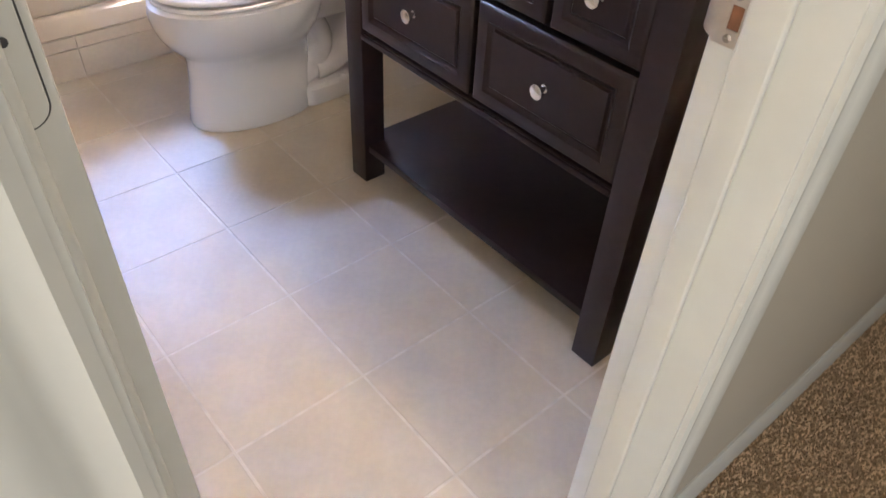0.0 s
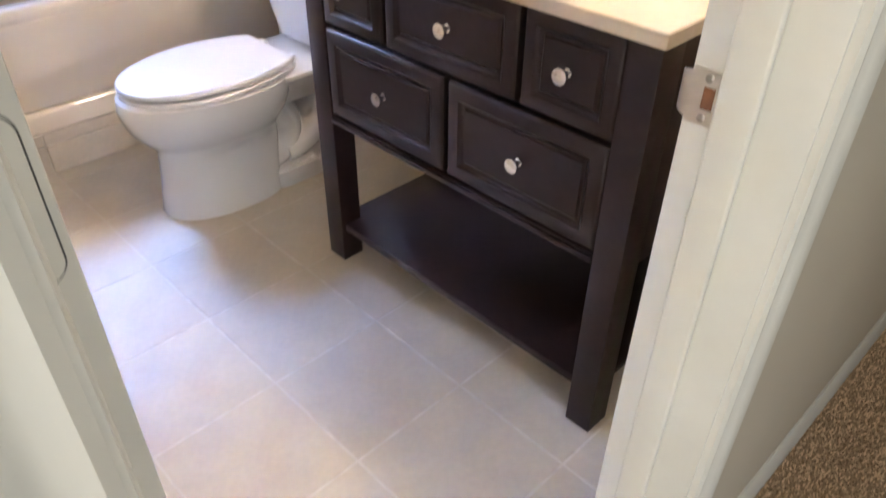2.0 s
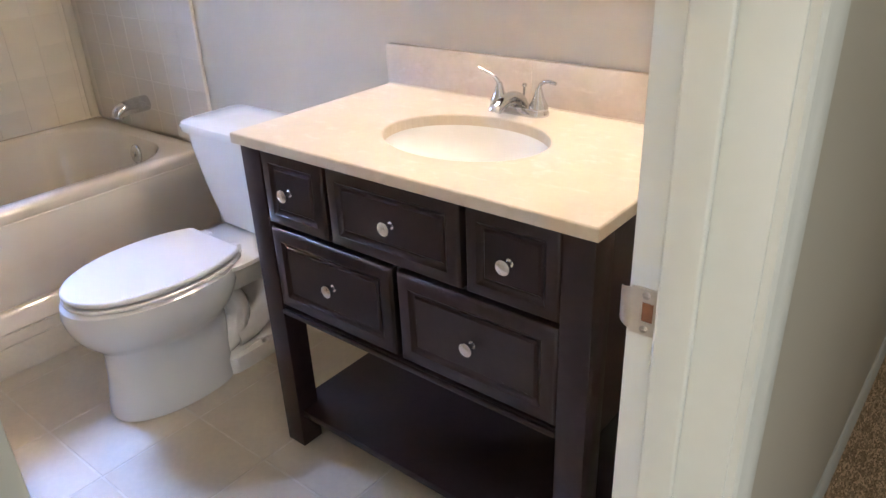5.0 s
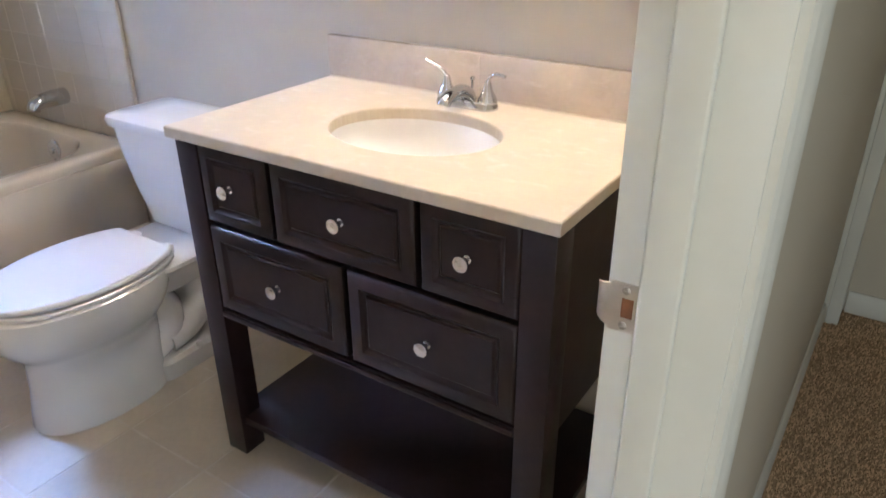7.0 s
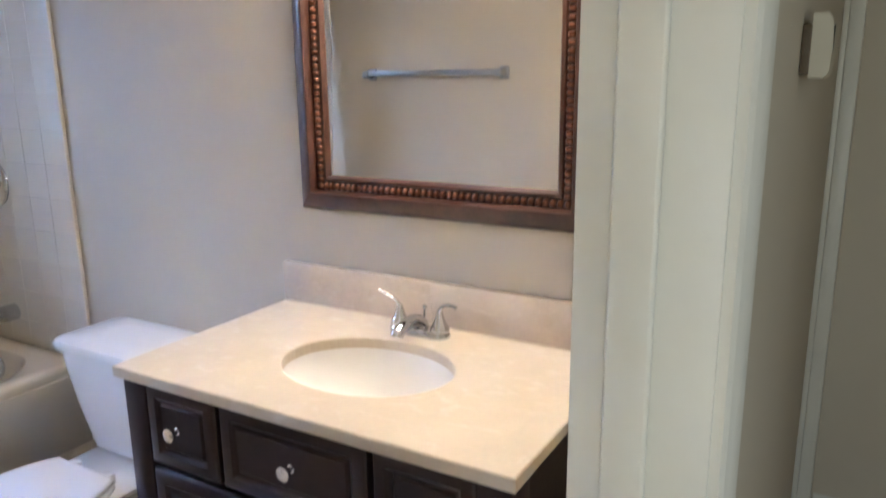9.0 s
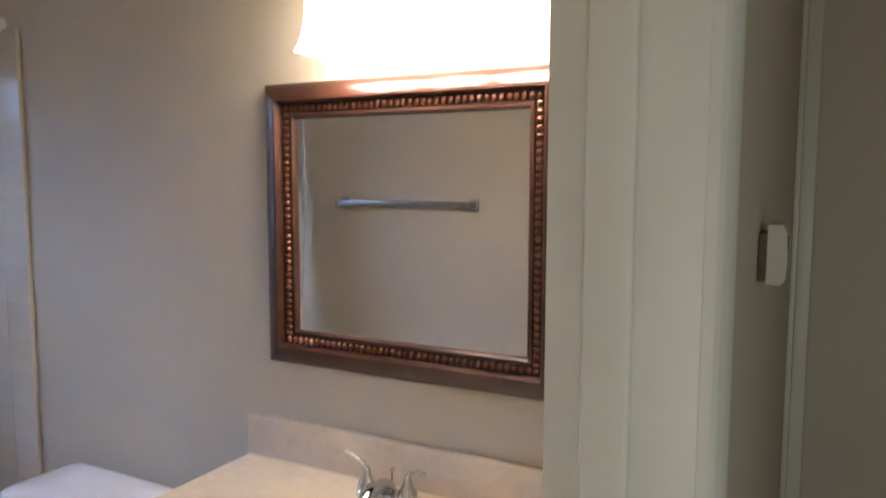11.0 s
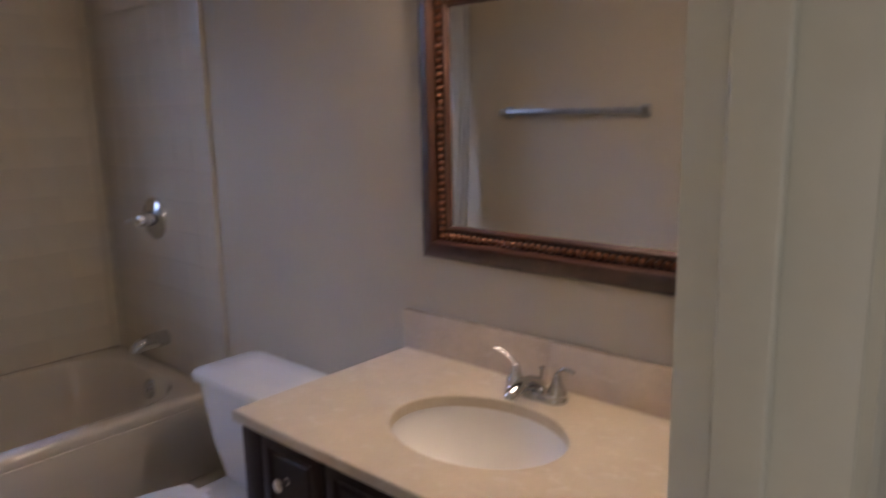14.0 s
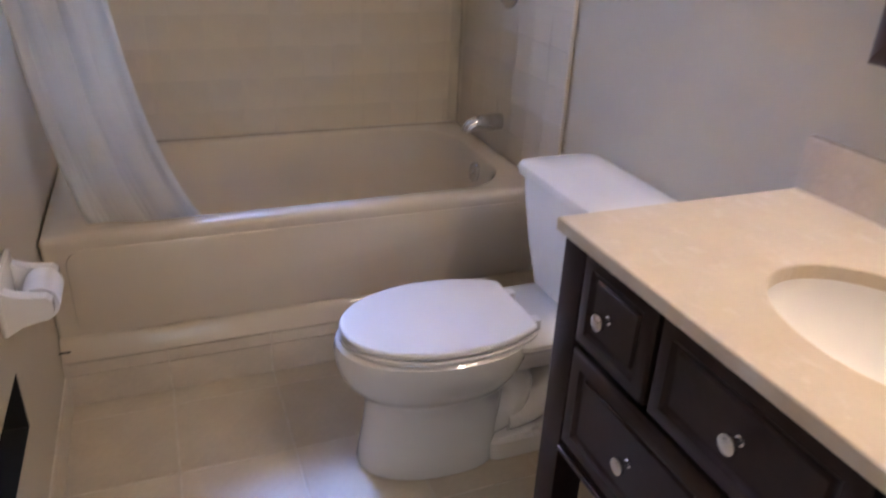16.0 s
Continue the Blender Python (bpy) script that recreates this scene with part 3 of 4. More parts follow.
# ---- toilet ----
to = thing("toilet", "white two-piece china toilet with the lid closed", "toilet")
TX = -0.475
def egg(z, yf, yb, w, n=36, square_back=0.0, cx=TX):
    """A long oval, blunt at the back, narrowing to the front."""
    pts, ym, L = [], yb + (yf - yb) * 0.42, 1
    for i in range(n):
        a = 2 * math.pi * i / n
        c, s = math.cos(a), math.sin(a)
        if s >= 0:
            y = ym + (yf - ym) * s
            x = w * math.copysign(abs(c) ** 0.92, c)
        else:
            p = 1 - 0.6 * square_back
            y = ym + (yb - ym) * abs(s) ** p
            x = w * math.copysign(abs(c) ** p, c)
        pts.append((cx + x, y, z))
    return pts
bm = bmesh.new()
loft(bm, [egg(.002, -.805, -.42, .131, square_back=.5), egg(.012, -.808, -.42, .133, square_back=.5), egg(.06, -.800, -.42, .127, square_back=.5), egg(.13, -.788, -.41, .119, square_back=.4), egg(.19, -.784, -.40, .114, square_back=.3), egg(.218, -.786, -.395, .116, square_back=.2), egg(.234, -.797, -.39, .126, square_back=.2), egg(.252, -.815, -.385, .141, square_back=.2),
          egg(.274, -.834, -.37, .158, square_back=.2), egg(.300, -.849, -.36, .172, square_back=.2), egg(.330, -.858, -.35, .181, square_back=.2), egg(.36, -.862, -.345, .185, square_back=.2), egg(.386, -.857, -.345, .184, square_back=.2), egg(.393, -.847, -.35, .176, square_back=.2)])
part("bowl", bm, M_CHINA, to)
bm = bmesh.new()
loft(bm, [rrect(TX - .118, TX + .118, -.47, -.15, .002, .04), rrect(TX - .120, TX + .120, -.47, -.148, .016, .04), rrect(TX - .116, TX + .116, -.47, -.15, .055, .04), rrect(TX - .104, TX + .104, -.46, -.16, .066, .04)])
part("foot", bm, M_CHINA, to)
p = smoothpath([(TX, -.43, .31), (TX, -.40, .25), (TX, -.37, .19), (TX, -.39, .12), (TX, -.45, .09)])
bm = tube(bmesh.new(), p, .062, 20)
p = smoothpath([(TX, -.40, .10), (TX, -.32, .115), (TX, -.25, .17), (TX, -.21, .25), (TX, -.20, .32)])
tube(bm, p, .066, 20)
for v in bm.verts:
    v.co.x = TX + (v.co.x - TX) * 1.45
part("trapway", bm, M_CHINA, to)
bm = bmesh.new()
loft(bm, [rrect(TX - .10, TX + .10, -.42, -.10, .28, .05), rrect(TX - .125, TX + .125, -.43, -.06, .34, .05), rrect(TX - .155, TX + .155, -.44, -.045, .372, .05), rrect(TX - .155, TX + .155, -.44, -.045, .384, .05), rrect(TX - .15, TX + .15, -.435, -.05, .388, .05)])
part("deck", bm, M_CHINA, to)
def lid_ring(z, o, n=20):
    """The outline of seat and lid, inset by o: a long oval cut straight at the back."""
    yb, ym, yf, w, wb = -.360 - o, -.575, -.848 + o, .183 - o, .128 - o * .5
    right = [(w * math.cos(math.pi / 2 * i / n) ** .94, ym + (yf - ym) * math.sin(math.pi / 2 * i / n)) for i in range(n + 1)]
    back = [(wb + (w - wb) * (1 - (1 - i / 8) ** 2.2), yb + (ym - yb) * i / 8) for i in range(8)]
    half = [(wb - .012, yb)] + [(wb - .002, yb - .003)] + back[1:] + right[:-1]
    return [(TX + x, y, z) for x, y in half] + [(TX, yf, z)] + [(TX - x, y, z) for x, y in reversed(half)]
part("seat", loft(bmesh.new(), [lid_ring(.3945, .016), lid_ring(.3955, .004), lid_ring(.398, .001), lid_ring(.405, .001), lid_ring(.408, .004), lid_ring(.4088, .018)]), M_SEAT, to)
part("lid", loft(bmesh.new(), [lid_ring(.4145, .018), lid_ring(.4150, .006), lid_ring(.4165, .003), lid_ring(.4195, .002), lid_ring(.4265, .0025), lid_ring(.4295, .005), lid_ring(.4310, .0085), lid_ring(.4315, .012), lid_ring(.4316, .015), lid_ring(.4319, .05), lid_ring(.4320, .10)]), M_SEAT, to, "closed white toilet lid")
for s in (-1, 1):
    part("hinge", box(TX + s * .075 - .018, TX + s * .075 + .018, -.364, -.335, .3885, .421, .006), M_SEAT, to)
    part("bolt_cap", turned(bmesh.new(), ((.014, 0), (.013, .008), (.008, .014), (.002, .016)), 16, pose(TX + s * .108, -.32, .060)), M_SEAT, to)
bm = bmesh.new()
loft(bm, [rrect(TX - .165, TX + .165, -.225, -.04, .389, .04), rrect(TX - .172, TX + .172, -.232, -.035, .395, .04), rrect(TX - .20, TX + .20, -.25, -.03, .52, .04), rrect(TX - .228, TX + .228, -.262, -.028, .66, .04), rrect(TX - .232, TX + .232, -.265, -.028, .712, .04)])
part("tank", bm, M_CHINA, to)
bm = bmesh.new()
loft(bm, [rrect(TX - .238, TX + .238, -.272, -.022, .711, .045), rrect(TX - .246, TX + .246, -.280, -.018, .714, .045), rrect(TX - .248, TX + .248, -.283, -.018, .732, .045), rrect(TX - .244, TX + .244, -.278, -.022, .742, .045), rrect(TX - .225, TX + .225, -.26, -.04, .749, .04), rrect(TX - .12, TX + .12, -.2, -.1, .752, .03)])
part("tank_lid", bm, M_CHINA, to)

# ---- bathtub ----
tb = thing("bathtub", "bone-coloured enamelled alcove bathtub, empty and dry", "bathtub")
TX0, TX1, TY0, TY1 = XW + .004, -0.975, YS + .004, -0.010
def trr(i0, i1, i2, i3, z, r):
    return rrect(TX0 + i0, TX1 - i1, TY0 + i2, TY1 - i3, z, r, 10)
bm = bmesh.new()
loft(bm, [trr(0, .03, 0, 0, .155, .01), trr(0, .012, 0, 0, .165, .01), trr(0, .010, 0, 0, .47, .01), trr(0, .005, 0, 0, .500, .012), trr(0, 0, 0, 0, .518, .015), trr(0, .003, .003, .003, .528, .018), trr(.006, .010, .006, .006, .534, .02), trr(.012, .020, .012, .012, .537, .02),
          trr(.045, .060, .085, .070, .537, .20), trr(.056, .071, .098, .082, .531, .21), trr(.063, .080, .108, .090, .512, .21), trr(.095, .108, .20, .110, .37, .21), trr(.125, .14, .30, .135, .235, .2), trr(.16, .18, .36, .17, .198, .18), trr(.24, .26, .5, .3, .190, .15)], False, True)
part("shell", bm, M_TUB, tb)
bm = box(TX1 - .016, TX1 - .002, TY0 + .055, TY1 - .03, .226, .494)
es = [e for e in bm.edges if abs(e.verts[0].co.x - e.verts[1].co.x) > .005]
bmesh.ops.bevel(bm, geom=es, offset=.05, segments=6, profile=.5, affect="EDGES")
es = [e for e in bm.edges if all(v.co.x > TX1 - .004 for v in e.verts)]
bmesh.ops.bevel(bm, geom=es, offset=.006, segments=2, profile=.5, affect="EDGES")
part("apron_panel", bm, M_TUB, tb)
prof = ((-.03, .148), (.012, .148), (.016, .154), (.014, .166), (.006, .200), (-.004, .214), (-.012, .220), (-.03, .220))
part("apron_lip", loft(bmesh.new(), [[(TX1 + o, y, z) for o, z in prof] for y in (TY0, TY1)]), M_TUB, tb)
part("overflow_plate", turned(bmesh.new(), ((.039, 0), (.039, .007), (.034, .012), (.012, .014), (.010, .019), (.003, .020)), 26, pose(-1.360, -.104, .464, 83)), M_CHROME, tb, "round chrome overflow plate")
part("drain", turned(bmesh.new(), ((.03, 0), (.03, .003), (.02, .004), (.003, .004)), 20, pose(-1.36, -.36, .1905)), M_CHROME, tb)

part("chip", box(TX1 + .008, TX1 + .0125, -1.545, -1.515, .184, .1905, .002), M_SCUFF, tb, "small dark chip in the enamel")

# tub fittings on the panel
ts = thing("tub_spout", "chrome bathtub spout on the surround panel", "tub spout")
p = smoothpath([(-1.365, -.0135, .655), (-1.365, -.06, .655), (-1.365, -.11, .652), (-1.365, -.138, .640), (-1.365, -.146, .622)])
bm = tube(bmesh.new(), p, [.031, .031, .031, .031, .031, .031, .031, .030, .0295, .029, .0285, .028, .0275, .027, .0265, .026, .0255, .025, .0245, .024, .0235, .023, .0225, .022, .0215][:len(p)], 20)
part("body", bm, M_CHROME, ts)
vv = thing("shower_valve", "chrome single-lever shower valve on the surround panel", "shower valve")
part("escutcheon", turned(bmesh.new(), ((.083, 0), (.082, .004), (.074, .010), (.045, .014), (.036, .016)), 36, pose(-1.372, -.0125, 1.14, 90)), M_CHROME, vv)
part("stem", turned(bmesh.new(), ((.03, 0), (.028, .03), (.026, .045), (.022, .055), (.01, .06)), 24, pose(-1.372, -.0285, 1.14, 90)), M_CHROME, vv)
part("lever", tube(bmesh.new(), smoothpath([(-1.372, -.075, 1.14), (-1.40, -.082, 1.137), (-1.43, -.088, 1.132), (-1.452, -.09, 1.128)]), [.014, .013, .0125, .012, .0115, .011, .0105, .010, .0095, .009, .009, .0095, .010, .0105, .011, .011, .01, .009, .007], 14), M_CHROME, vv)
sh = thing("wall_shower", "chrome shower fitting on a short wall arm", "shower")
part("arm", tube(bmesh.new(), smoothpath([(-1.372, -.0125, 2.12), (-1.372, -.06, 2.13), (-1.372, -.12, 2.10), (-1.372, -.16, 2.065)]), .0095, 12), M_CHROME, sh)
part("flange", turned(bmesh.new(), ((.03, 0), (.028, .005), (.012, .009)), 20, pose(-1.372, -.0125, 2.12, 90)), M_CHROME, sh)
part("head", turned(bmesh.new(), ((.012, 0), (.016, .012), (.03, .035), (.036, .05), (.034, .054)), 24, look((-1.372, -.157, 2.07), (-1.372, -.157 + 1.0, 2.07 + 1.3))), M_CHROME, sh)

# surround
surround = structure("wall_panel", box(XW + .005, -.935, -.0095, -.001, .539, 2.10), M_PGROUT, "glossy tiled end wall of the tub alcove", "wall panel")
structure("trim", box(-.935, -.928, -.013, -.001, .15, 2.10, .003), M_CAULK, "cream edge strip of the tub surround", "trim")
structure("trim", box(XW + .001, XW + .0065, -.0495, -.0125, .539, 2.10, .002), M_CAULK, "cream rounded corner strip in the tub alcove", "trim")

# curtain and rod
rod = thing("curtain_rod", "white metal shower curtain rod", "curtain rod")
part("pole", tube(bmesh.new(), [(-1.02, YS + .002, 2.115), (-1.02, -.002, 2.115)], .0125, 16), M_VINYL, rod)
for y, r in ((YS + .001, -90), (-.001, 90)):
    part("flange", turned(bmesh.new(), ((.028, 0), (.028, .012), (.02, .022), (.014, .026)), 20, pose(-1.02, y, 2.115, r)), M_VINYL, rod)
cu = thing("shower_curtain", "white fabric shower curtain pushed aside, hanging into the tub", "shower curtain")
bm = bmesh.new()
cols, rows_n, grid_v = 120, 50, []
for r in range(rows_n + 1):
    v = r / rows_n
    z = 2.095 - v * 1.62
    left = YS + .010 + .13 * v ** 3.5
    wide = YS + .205 + .12 * v ** 1.5 + .135 * v ** 6 - left
    line = []
    for c in range(cols + 1):
        u = c / cols
        amp = .034 * (1 - v) ** 1.5 + .016 * (1 - .4 * u)
        ph = u * 2 * math.pi * 3.4 + .9 * math.sin(2.2 * v + 3 * u) + .5 * v
        fold = math.sin(ph) + .35 * math.sin(1.9 * ph + 1.7 + 2 * v) * (1 - .7 * v)
        crease = .004 * noise.noise(Vector((u * 9, v * 7, 3.1))) + .0025 * noise.noise(Vector((u * 26, v * 18, 8.0)))
        y = left + u * wide + .005 * math.cos(ph * .7)
        x = -1.035 + amp * fold * .75 + crease * 2 - .02 * max(0, v - .8) * 5
        line.append(bm.verts.new((min(x, -.99) if z > .60 else min(x, -1.062 + .07 * min(1, max(0, (z - .535) / .06))), y, z)))
    grid_v.append(line)
for a, b in zip(grid_v, grid_v[1:]):
    for i in range(cols):
        bm.faces.new((a[i], a[i + 1], b[i + 1], b[i]))
bmesh.ops.solidify(bm, geom=bm.faces[:], thickness=.0012)
part("cloth", bm, M_CURTAIN, cu)
for i in range(9):
    rr = bmesh.new()
    pts = [(-1.02 + .019 * math.cos(a), YS + .03 + i * .021, 2.108 + .024 * math.sin(a)) for a in [2 * math.pi * k / 16 for k in range(17)]]
    part("ring", tube(rr, pts, .0018, 6), M_CHROME, cu)

# ---- window ----
wi = thing("window_1", "white double-hung window with lowered mini-blind, daylight behind", "window")
wi["kind"] = "structure"
CW = 0.062
for y0, y1, z0, z1 in ((WY0 - CW, WY0, WZ0 - CW, WZ1 + CW), (WY1, WY1 + CW, WZ0 - CW, WZ1 + CW), (WY0, WY1, WZ0 - CW, WZ0), (WY0, WY1, WZ1, WZ1 + CW)):
    part("casing", box(XW, XW + .02, y0, y1, z0, z1, .003), M_VINYL, wi)
for y0, y1, z0, z1 in ((WY0, WY0 + .012, WZ0, WZ1), (WY1 - .012, WY1, WZ0, WZ1), (WY0 + .012, WY1 - .012, WZ0, WZ0 + .012), (WY0 + .012, WY1 - .012, WZ1 - .012, WZ1)):
    part("reveal", box(XW - .12, XW, y0, y1, z0, z1, .001), M_VINYL, wi)
ZM = 1.665
for x0, z0, z1 in ((XW - .085, WZ0 + .012, ZM + .03), (XW - .112, ZM - .01, WZ1 - .012)):
    a, b, s = WY0 + .012, WY1 - .012, .042
    for y0, y1, za, zb in ((a, a + s, z0, z1), (b - s, b, z0, z1), (a + s, b - s, z0, z0 + s), (a + s, b - s, z1 - s, z1)):
        part("sash_bar", box(x0, x0 + .026, y0, y1, za, zb, .003), M_VINYL, wi)
    pane = part("pane", box(x0 + .011, x0 + .015, a + s - .004, b - s + .004, z0 + s - .004, z1 - s + .004), M_GLASS, wi, smooth=False)
    pane.visible_shadow = False

bl = thing("window_blind", "white mini-blind lowered with its slats open", "blind")
by0, by1 = WY0 + .016, WY1 - .016
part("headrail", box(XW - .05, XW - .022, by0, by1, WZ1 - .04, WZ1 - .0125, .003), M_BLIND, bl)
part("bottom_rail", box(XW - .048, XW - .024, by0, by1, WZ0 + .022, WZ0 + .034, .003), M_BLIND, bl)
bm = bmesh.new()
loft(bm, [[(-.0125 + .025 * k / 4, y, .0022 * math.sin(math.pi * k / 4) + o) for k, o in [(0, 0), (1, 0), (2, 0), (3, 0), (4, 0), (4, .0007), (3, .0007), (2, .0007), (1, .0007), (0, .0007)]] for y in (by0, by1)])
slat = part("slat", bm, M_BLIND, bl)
zs = [WZ0 + .055 + i * .0225 for i in range(38)]
zs = [z for z in zs if z < WZ1 - .045]
slat.matrix_basis = pose(XW - .036, 0, zs[0], 0, 28, 0)
for z in zs[1:]:
    s = new("slat", slat.data)
    s.parent = bl
    s.matrix_basis = pose(XW - .036, 0, z, 0, 28, 0)
for y in (by0 + .09, (by0 + by1) / 2, by1 - .09):
    for dx in (-.013, .013):
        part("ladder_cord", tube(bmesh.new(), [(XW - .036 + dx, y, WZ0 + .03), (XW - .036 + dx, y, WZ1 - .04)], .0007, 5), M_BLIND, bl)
tg = tagged(part("hang_tag", box(XW - .018, XW - .014, -.622, -.576, 1.35, 1.448, .001), M_TAG), "small brown card tag hanging at the blind", "tag")
part("red_band", box(XW - .0138, XW - .0132, -.621, -.577, 1.432, 1.446), M_RED, tg, "dark red top band")
bm = tube(bmesh.new(), [(XW - .016, -.599, 1.44), (XW - .016, -.599, 2.08)], .0012, 6)
part("cord", bm, M_BLIND, tg)
tagged(part("backdrop", box(-6.6, -6.55, -8, 7, -2.5, 5.0), M_OUT, smooth=False), "bright garden and sky outside the window", "backdrop", kind="structure")

# ---- south wall things ----
tw = thing("towel_bar", "satin steel towel bar on the greige wall", "towel bar")
part("rail", box(-.765, -.075, YS + .054, YS + .066, 1.506, 1.530, .003), M_STEEL, tw)
for x in (-.775, -.065):
    bm = box(x - .022, x + .022, YS, YS + .012, 1.488, 1.542, .005)
    bx(bm, x - .014, x + .014, YS + .01, YS + .076, 1.499, 1.531, .006)
    part("post", bm, M_STEEL, tw)
tp = thing("toilet_paper_holder", "white ceramic toilet paper holder with a nearly empty roll", "paper holder")
HX, HZ = -.53, .615
part("wall_plate", box(HX - .085, HX + .085, YS, YS + .016, HZ - .06, HZ + .07, .008, 3), M_CHINA, tp)
for s in (-1, 1):
    rings = [[(HX + s * .068 + o * .015, y, HZ + dz) for o, dz in ((-1, -h), (1, -h), (1, h * .8), (-1, h * .8))] for y, h in ((YS + .014, .054), (YS + .04, .038), (YS + .07, .031), (YS + .092, .028), (YS + .101, .015))]
    part("arm", loft(bmesh.new(), rings), M_CHINA, tp)
part("roller", tube(bmesh.new(), [(HX - .056, YS + .072, HZ), (HX + .056, YS + .072, HZ)], .012, 14), M_SEAT, tp)
rl = tagged(part("toilet_roll", turned(bmesh.new(), ((.021, -.05), (.038, -.05), (.038, .05), (.021, .05), (.021, -.05)), 26, pose(HX, YS + .072, HZ - .008, 0, 90, 0)), M_PAPER), "small white toilet paper roll", "toilet roll")
# near-black lining puts the shade inside the register hole into its colour
bm = box(-.4798, -.1002, YS - .0995, YS - .096, .3102, .4548)
bx(bm, -.4798, -.4786, YS - .096, YS - .001, .3102, .4548)
bx(bm, -.1014, -.1002, YS - .096, YS - .001, .3102, .4548)
bx(bm, -.4786, -.1014, YS - .096, YS - .001, .3102, .3114)
bx(bm, -.4786, -.1014, YS - .096, YS - .001, .4536, .4548)
structure("register_hole", bm, M_DARK, "empty register opening in the wall, lined near-black for its shade", "register")

# ---- hallway carpet pile ----
rng = np.random.default_rng(5)
def pile(x0, x1, y0, y1, pitch):
    """Many small leaning yarn tufts on the carpet."""
    gx, gy = np.meshgrid(np.arange(x0, x1, pitch), np.arange(y0, y1, pitch))
    n = gx.size
    bxy = np.stack([gx.ravel(), gy.ravel()], 1) + rng.uniform(-.5, .5, (n, 2)) * pitch
    tip = bxy + rng.normal(0, .0030, (n, 2))
    h = rng.uniform(.004, .008, n)
    a = rng.uniform(0, 2 * np.pi, n)
    r = rng.uniform(.0019, .0030, n)
    vs = []
    for k in range(3):
        ang = a + k * 2 * np.pi / 3
        vs.append(np.stack([bxy[:, 0] + r * np.cos(ang), bxy[:, 1] + r * np.sin(ang), np.full(n, -.001)], 1))
    for k in range(3):
        ang = a + .7 + k * 2 * np.pi / 3
        vs.append(np.stack([tip[:, 0] + .75 * r * np.cos(ang), tip[:, 1] + .75 * r * np.sin(ang), h * (1 + .12 * k)], 1))
    v = np.stack(vs, 1).reshape(-1, 3)
    base = np.arange(n)[:, None] * 6
    quads = np.concatenate([base + np.array([[0, 1, 4, 3]]), base + np.array([[1, 2, 5, 4]]), base + np.array([[2, 0, 3, 5]])], 0)
    tris = base + np.array([[3, 4, 5]])
    me = bpy.data.meshes.new("carpet_pile")
    me.from_pydata(v.tolist(), [], quads.tolist() + tris.tolist())
    me.materials.append(M_CARPET)
    return me


pl = new("carpet_pile", pile(1.222, 1.95, -1.25, 1.09, .0056))
pl.parent = carpet_floor
pl["kind"] = "stuff"
pl["label"] = "matted brown carpet yarn"

# ---- tiles ----
def tile_mesh(name, w, h, d, bev, material):
    me_bm = box(-w / 2, w / 2, -h / 2, h / 2, -d, 0)
    es = [e for e in me_bm.edges if all(v.co.z > -d / 2 for v in e.verts)]
    bmesh.ops.bevel(me_bm, geom=es, offset=bev, segments=1, profile=.5, affect="EDGES")
    bmesh.ops.recalc_face_normals(me_bm, faces=me_bm.faces[:])
    me = bpy.data.meshes.new(name)
    me_bm.to_mesh(me)
    me_bm.free()
    me.materials.append(material)
    return me


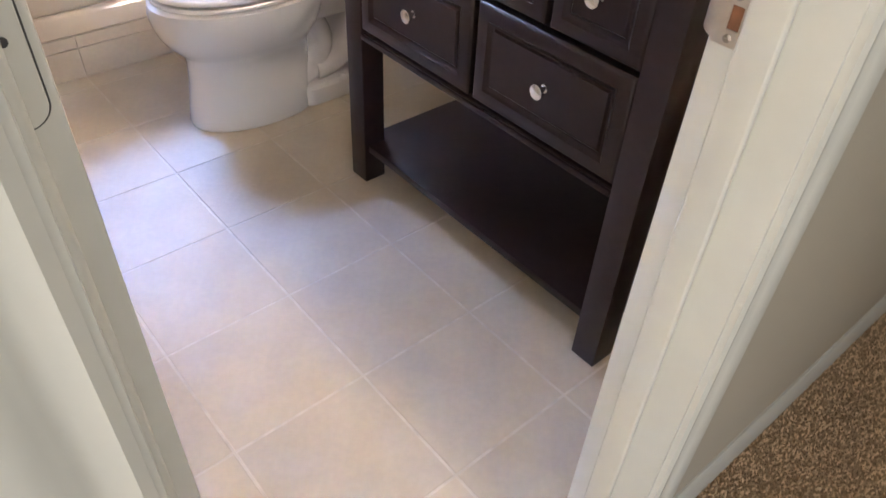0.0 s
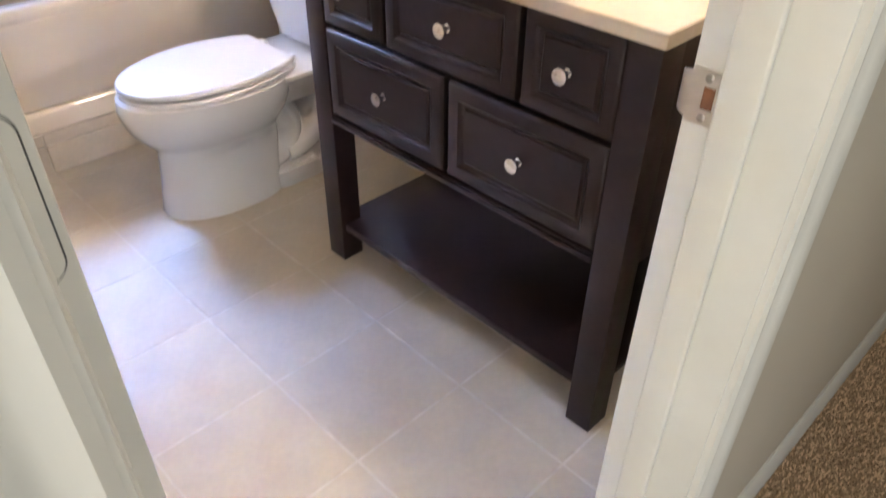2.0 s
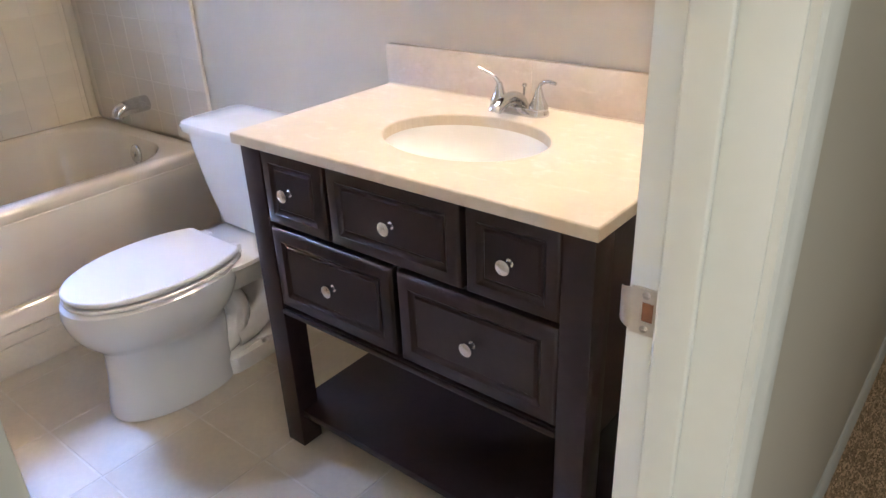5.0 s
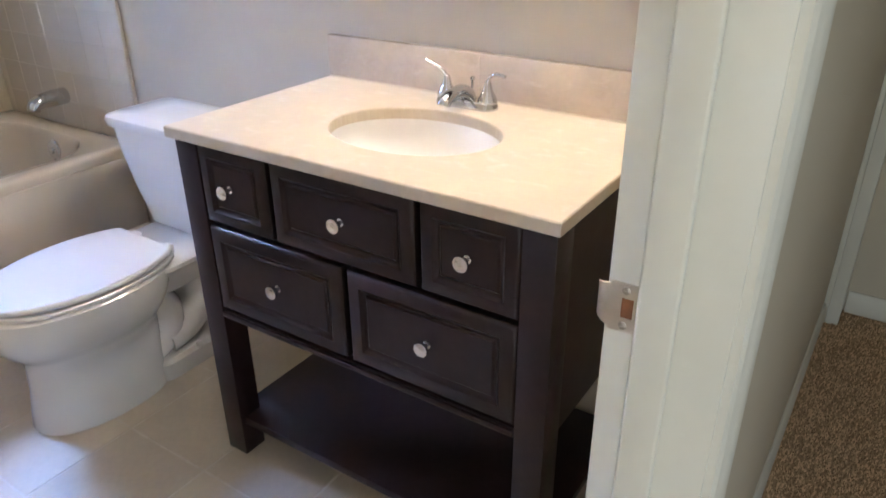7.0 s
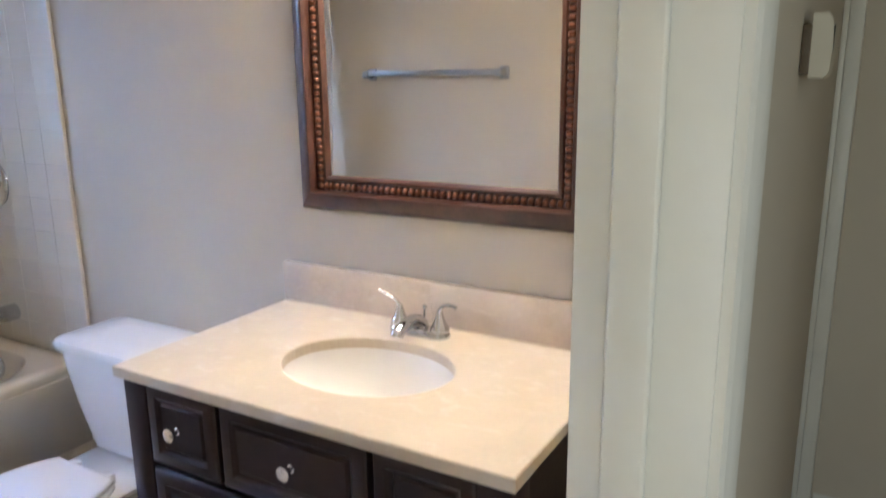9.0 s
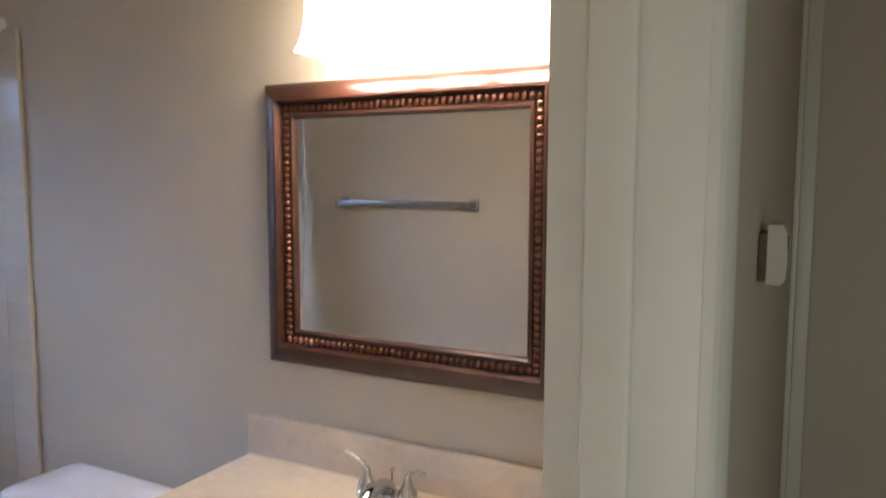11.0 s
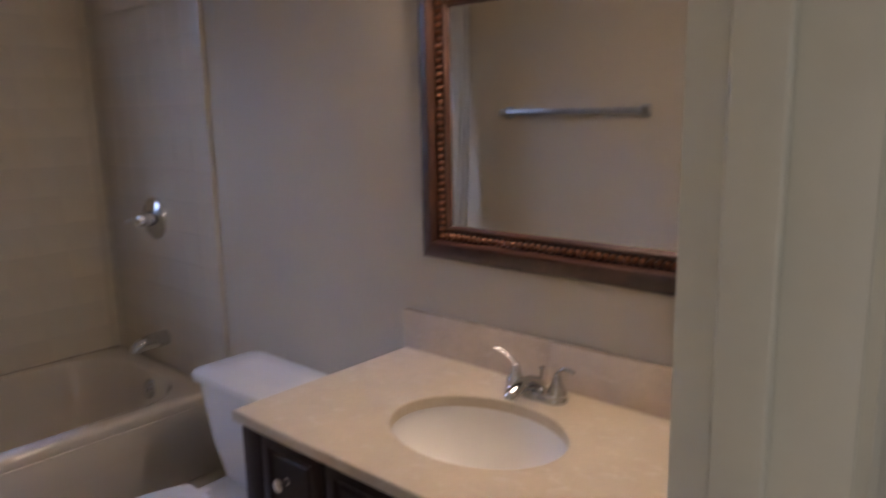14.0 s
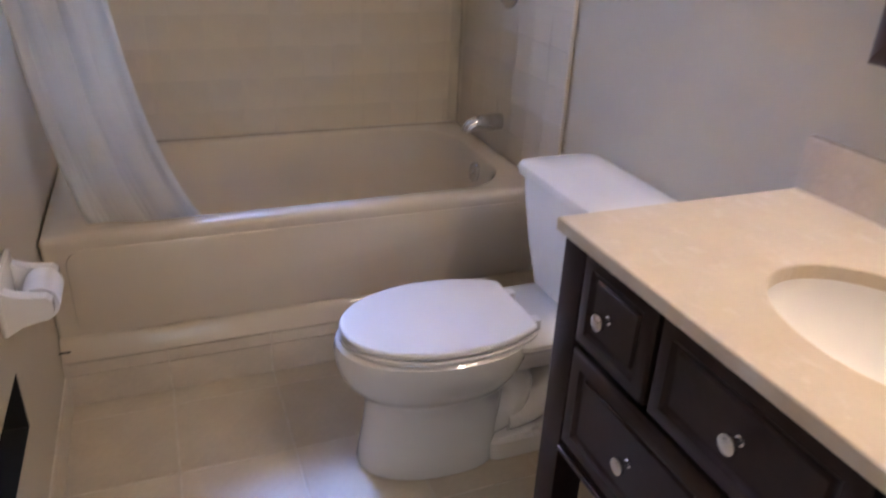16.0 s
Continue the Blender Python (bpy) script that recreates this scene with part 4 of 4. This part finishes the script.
cache = {}
def lay(name, parent, spans_u, spans_v, place, gap, d, bev, material):
    """Lays tiles between the given joints; place turns (u, v, jitter) into a pose."""
    for u0, u1 in spans_u:
        for v0, v1 in spans_v:
            w, h = round(u1 - u0 - gap, 4), round(v1 - v0 - gap, 4)
            if w < .008 or h < .008:
                continue
            key = (w, h, d, material.name)
            if key not in cache:
                cache[key] = tile_mesh(name, w, h, d, bev, material)
            o = new(name, cache[key])
            o.parent = parent
            o.matrix_basis = place((u0 + u1) / 2, (v0 + v1) / 2)


def joints(a, b, start, step):
    """Spans between a and b cut at start plus whole steps."""
    cuts = [start + step * k for k in range(-60, 60)]
    cuts = [a] + [c for c in cuts if a + .004 < c < b - .004] + [b]
    return list(zip(cuts, cuts[1:]))


lay("tile", floor, joints(-.967, 1.16, .029, .3045), joints(YS, -.001, -.6515, .3045), lambda u, v: pose(u, v, random.uniform(0, .0003), random.uniform(-.02, .02), random.uniform(-.02, .02)), .006, .006, .0007, M_FTILE)
turn_w = lambda u, v: pose(XW + .0016, u, v, 90 + random.uniform(-.1, .1), 0, 90 + random.uniform(-.1, .1))
us = joints(YS, WY0 - CW, -.070, .118)
lay("tile", wall_w, us, joints(.539, 2.30, .632, .118), turn_w, .0022, .006, .0005, M_WTILE)
lay("tile", wall_w, joints(WY1 + CW, -.05, -.070, .118), joints(.539, 2.30, .632, .118), turn_w, .0022, .006, .0005, M_WTILE)
lay("tile", wall_w, joints(WY0 - CW, WY1 + CW, -.070, .118), joints(.539, WZ0 - CW, .632, .118), turn_w, .0022, .006, .0005, M_WTILE)
kick = structure("kickboard", box(-1.0, -.968, YS, 0, -.004, .147), M_FGROUT, "tiled kick strip under the bathtub", "kickboard")
lay("tile", kick, joints(YS, -.001, -.6515, .3045), ((0.001, .105), (.105, .147)), lambda u, v: pose(-.962, u, v, 90, 0, 90), .004, .006, .0012, M_FTILE)
skirt = structure("baseboard_tile", box(-.961, XD - .03, YS, YS + .004, -.004, .104), M_FGROUT, "tiled skirting along the towel wall", "baseboard")
lay("tile", skirt, joints(-.961, XD - .03, .029, .3045), ((.001, .103),), lambda u, v: pose(u, YS + .009, v, 90, 0, 180), .004, .006, .0012, M_FTILE)
lay("tile", surround, joints(XW + .05, -.936, -.936, .118), joints(.540, 2.10, .632, .118), lambda u, v: pose(u, -.0115, v, 90 + random.uniform(-.05, .05), 0, random.uniform(-.05, .05)), .0018, .0035, .0006, M_PANEL)
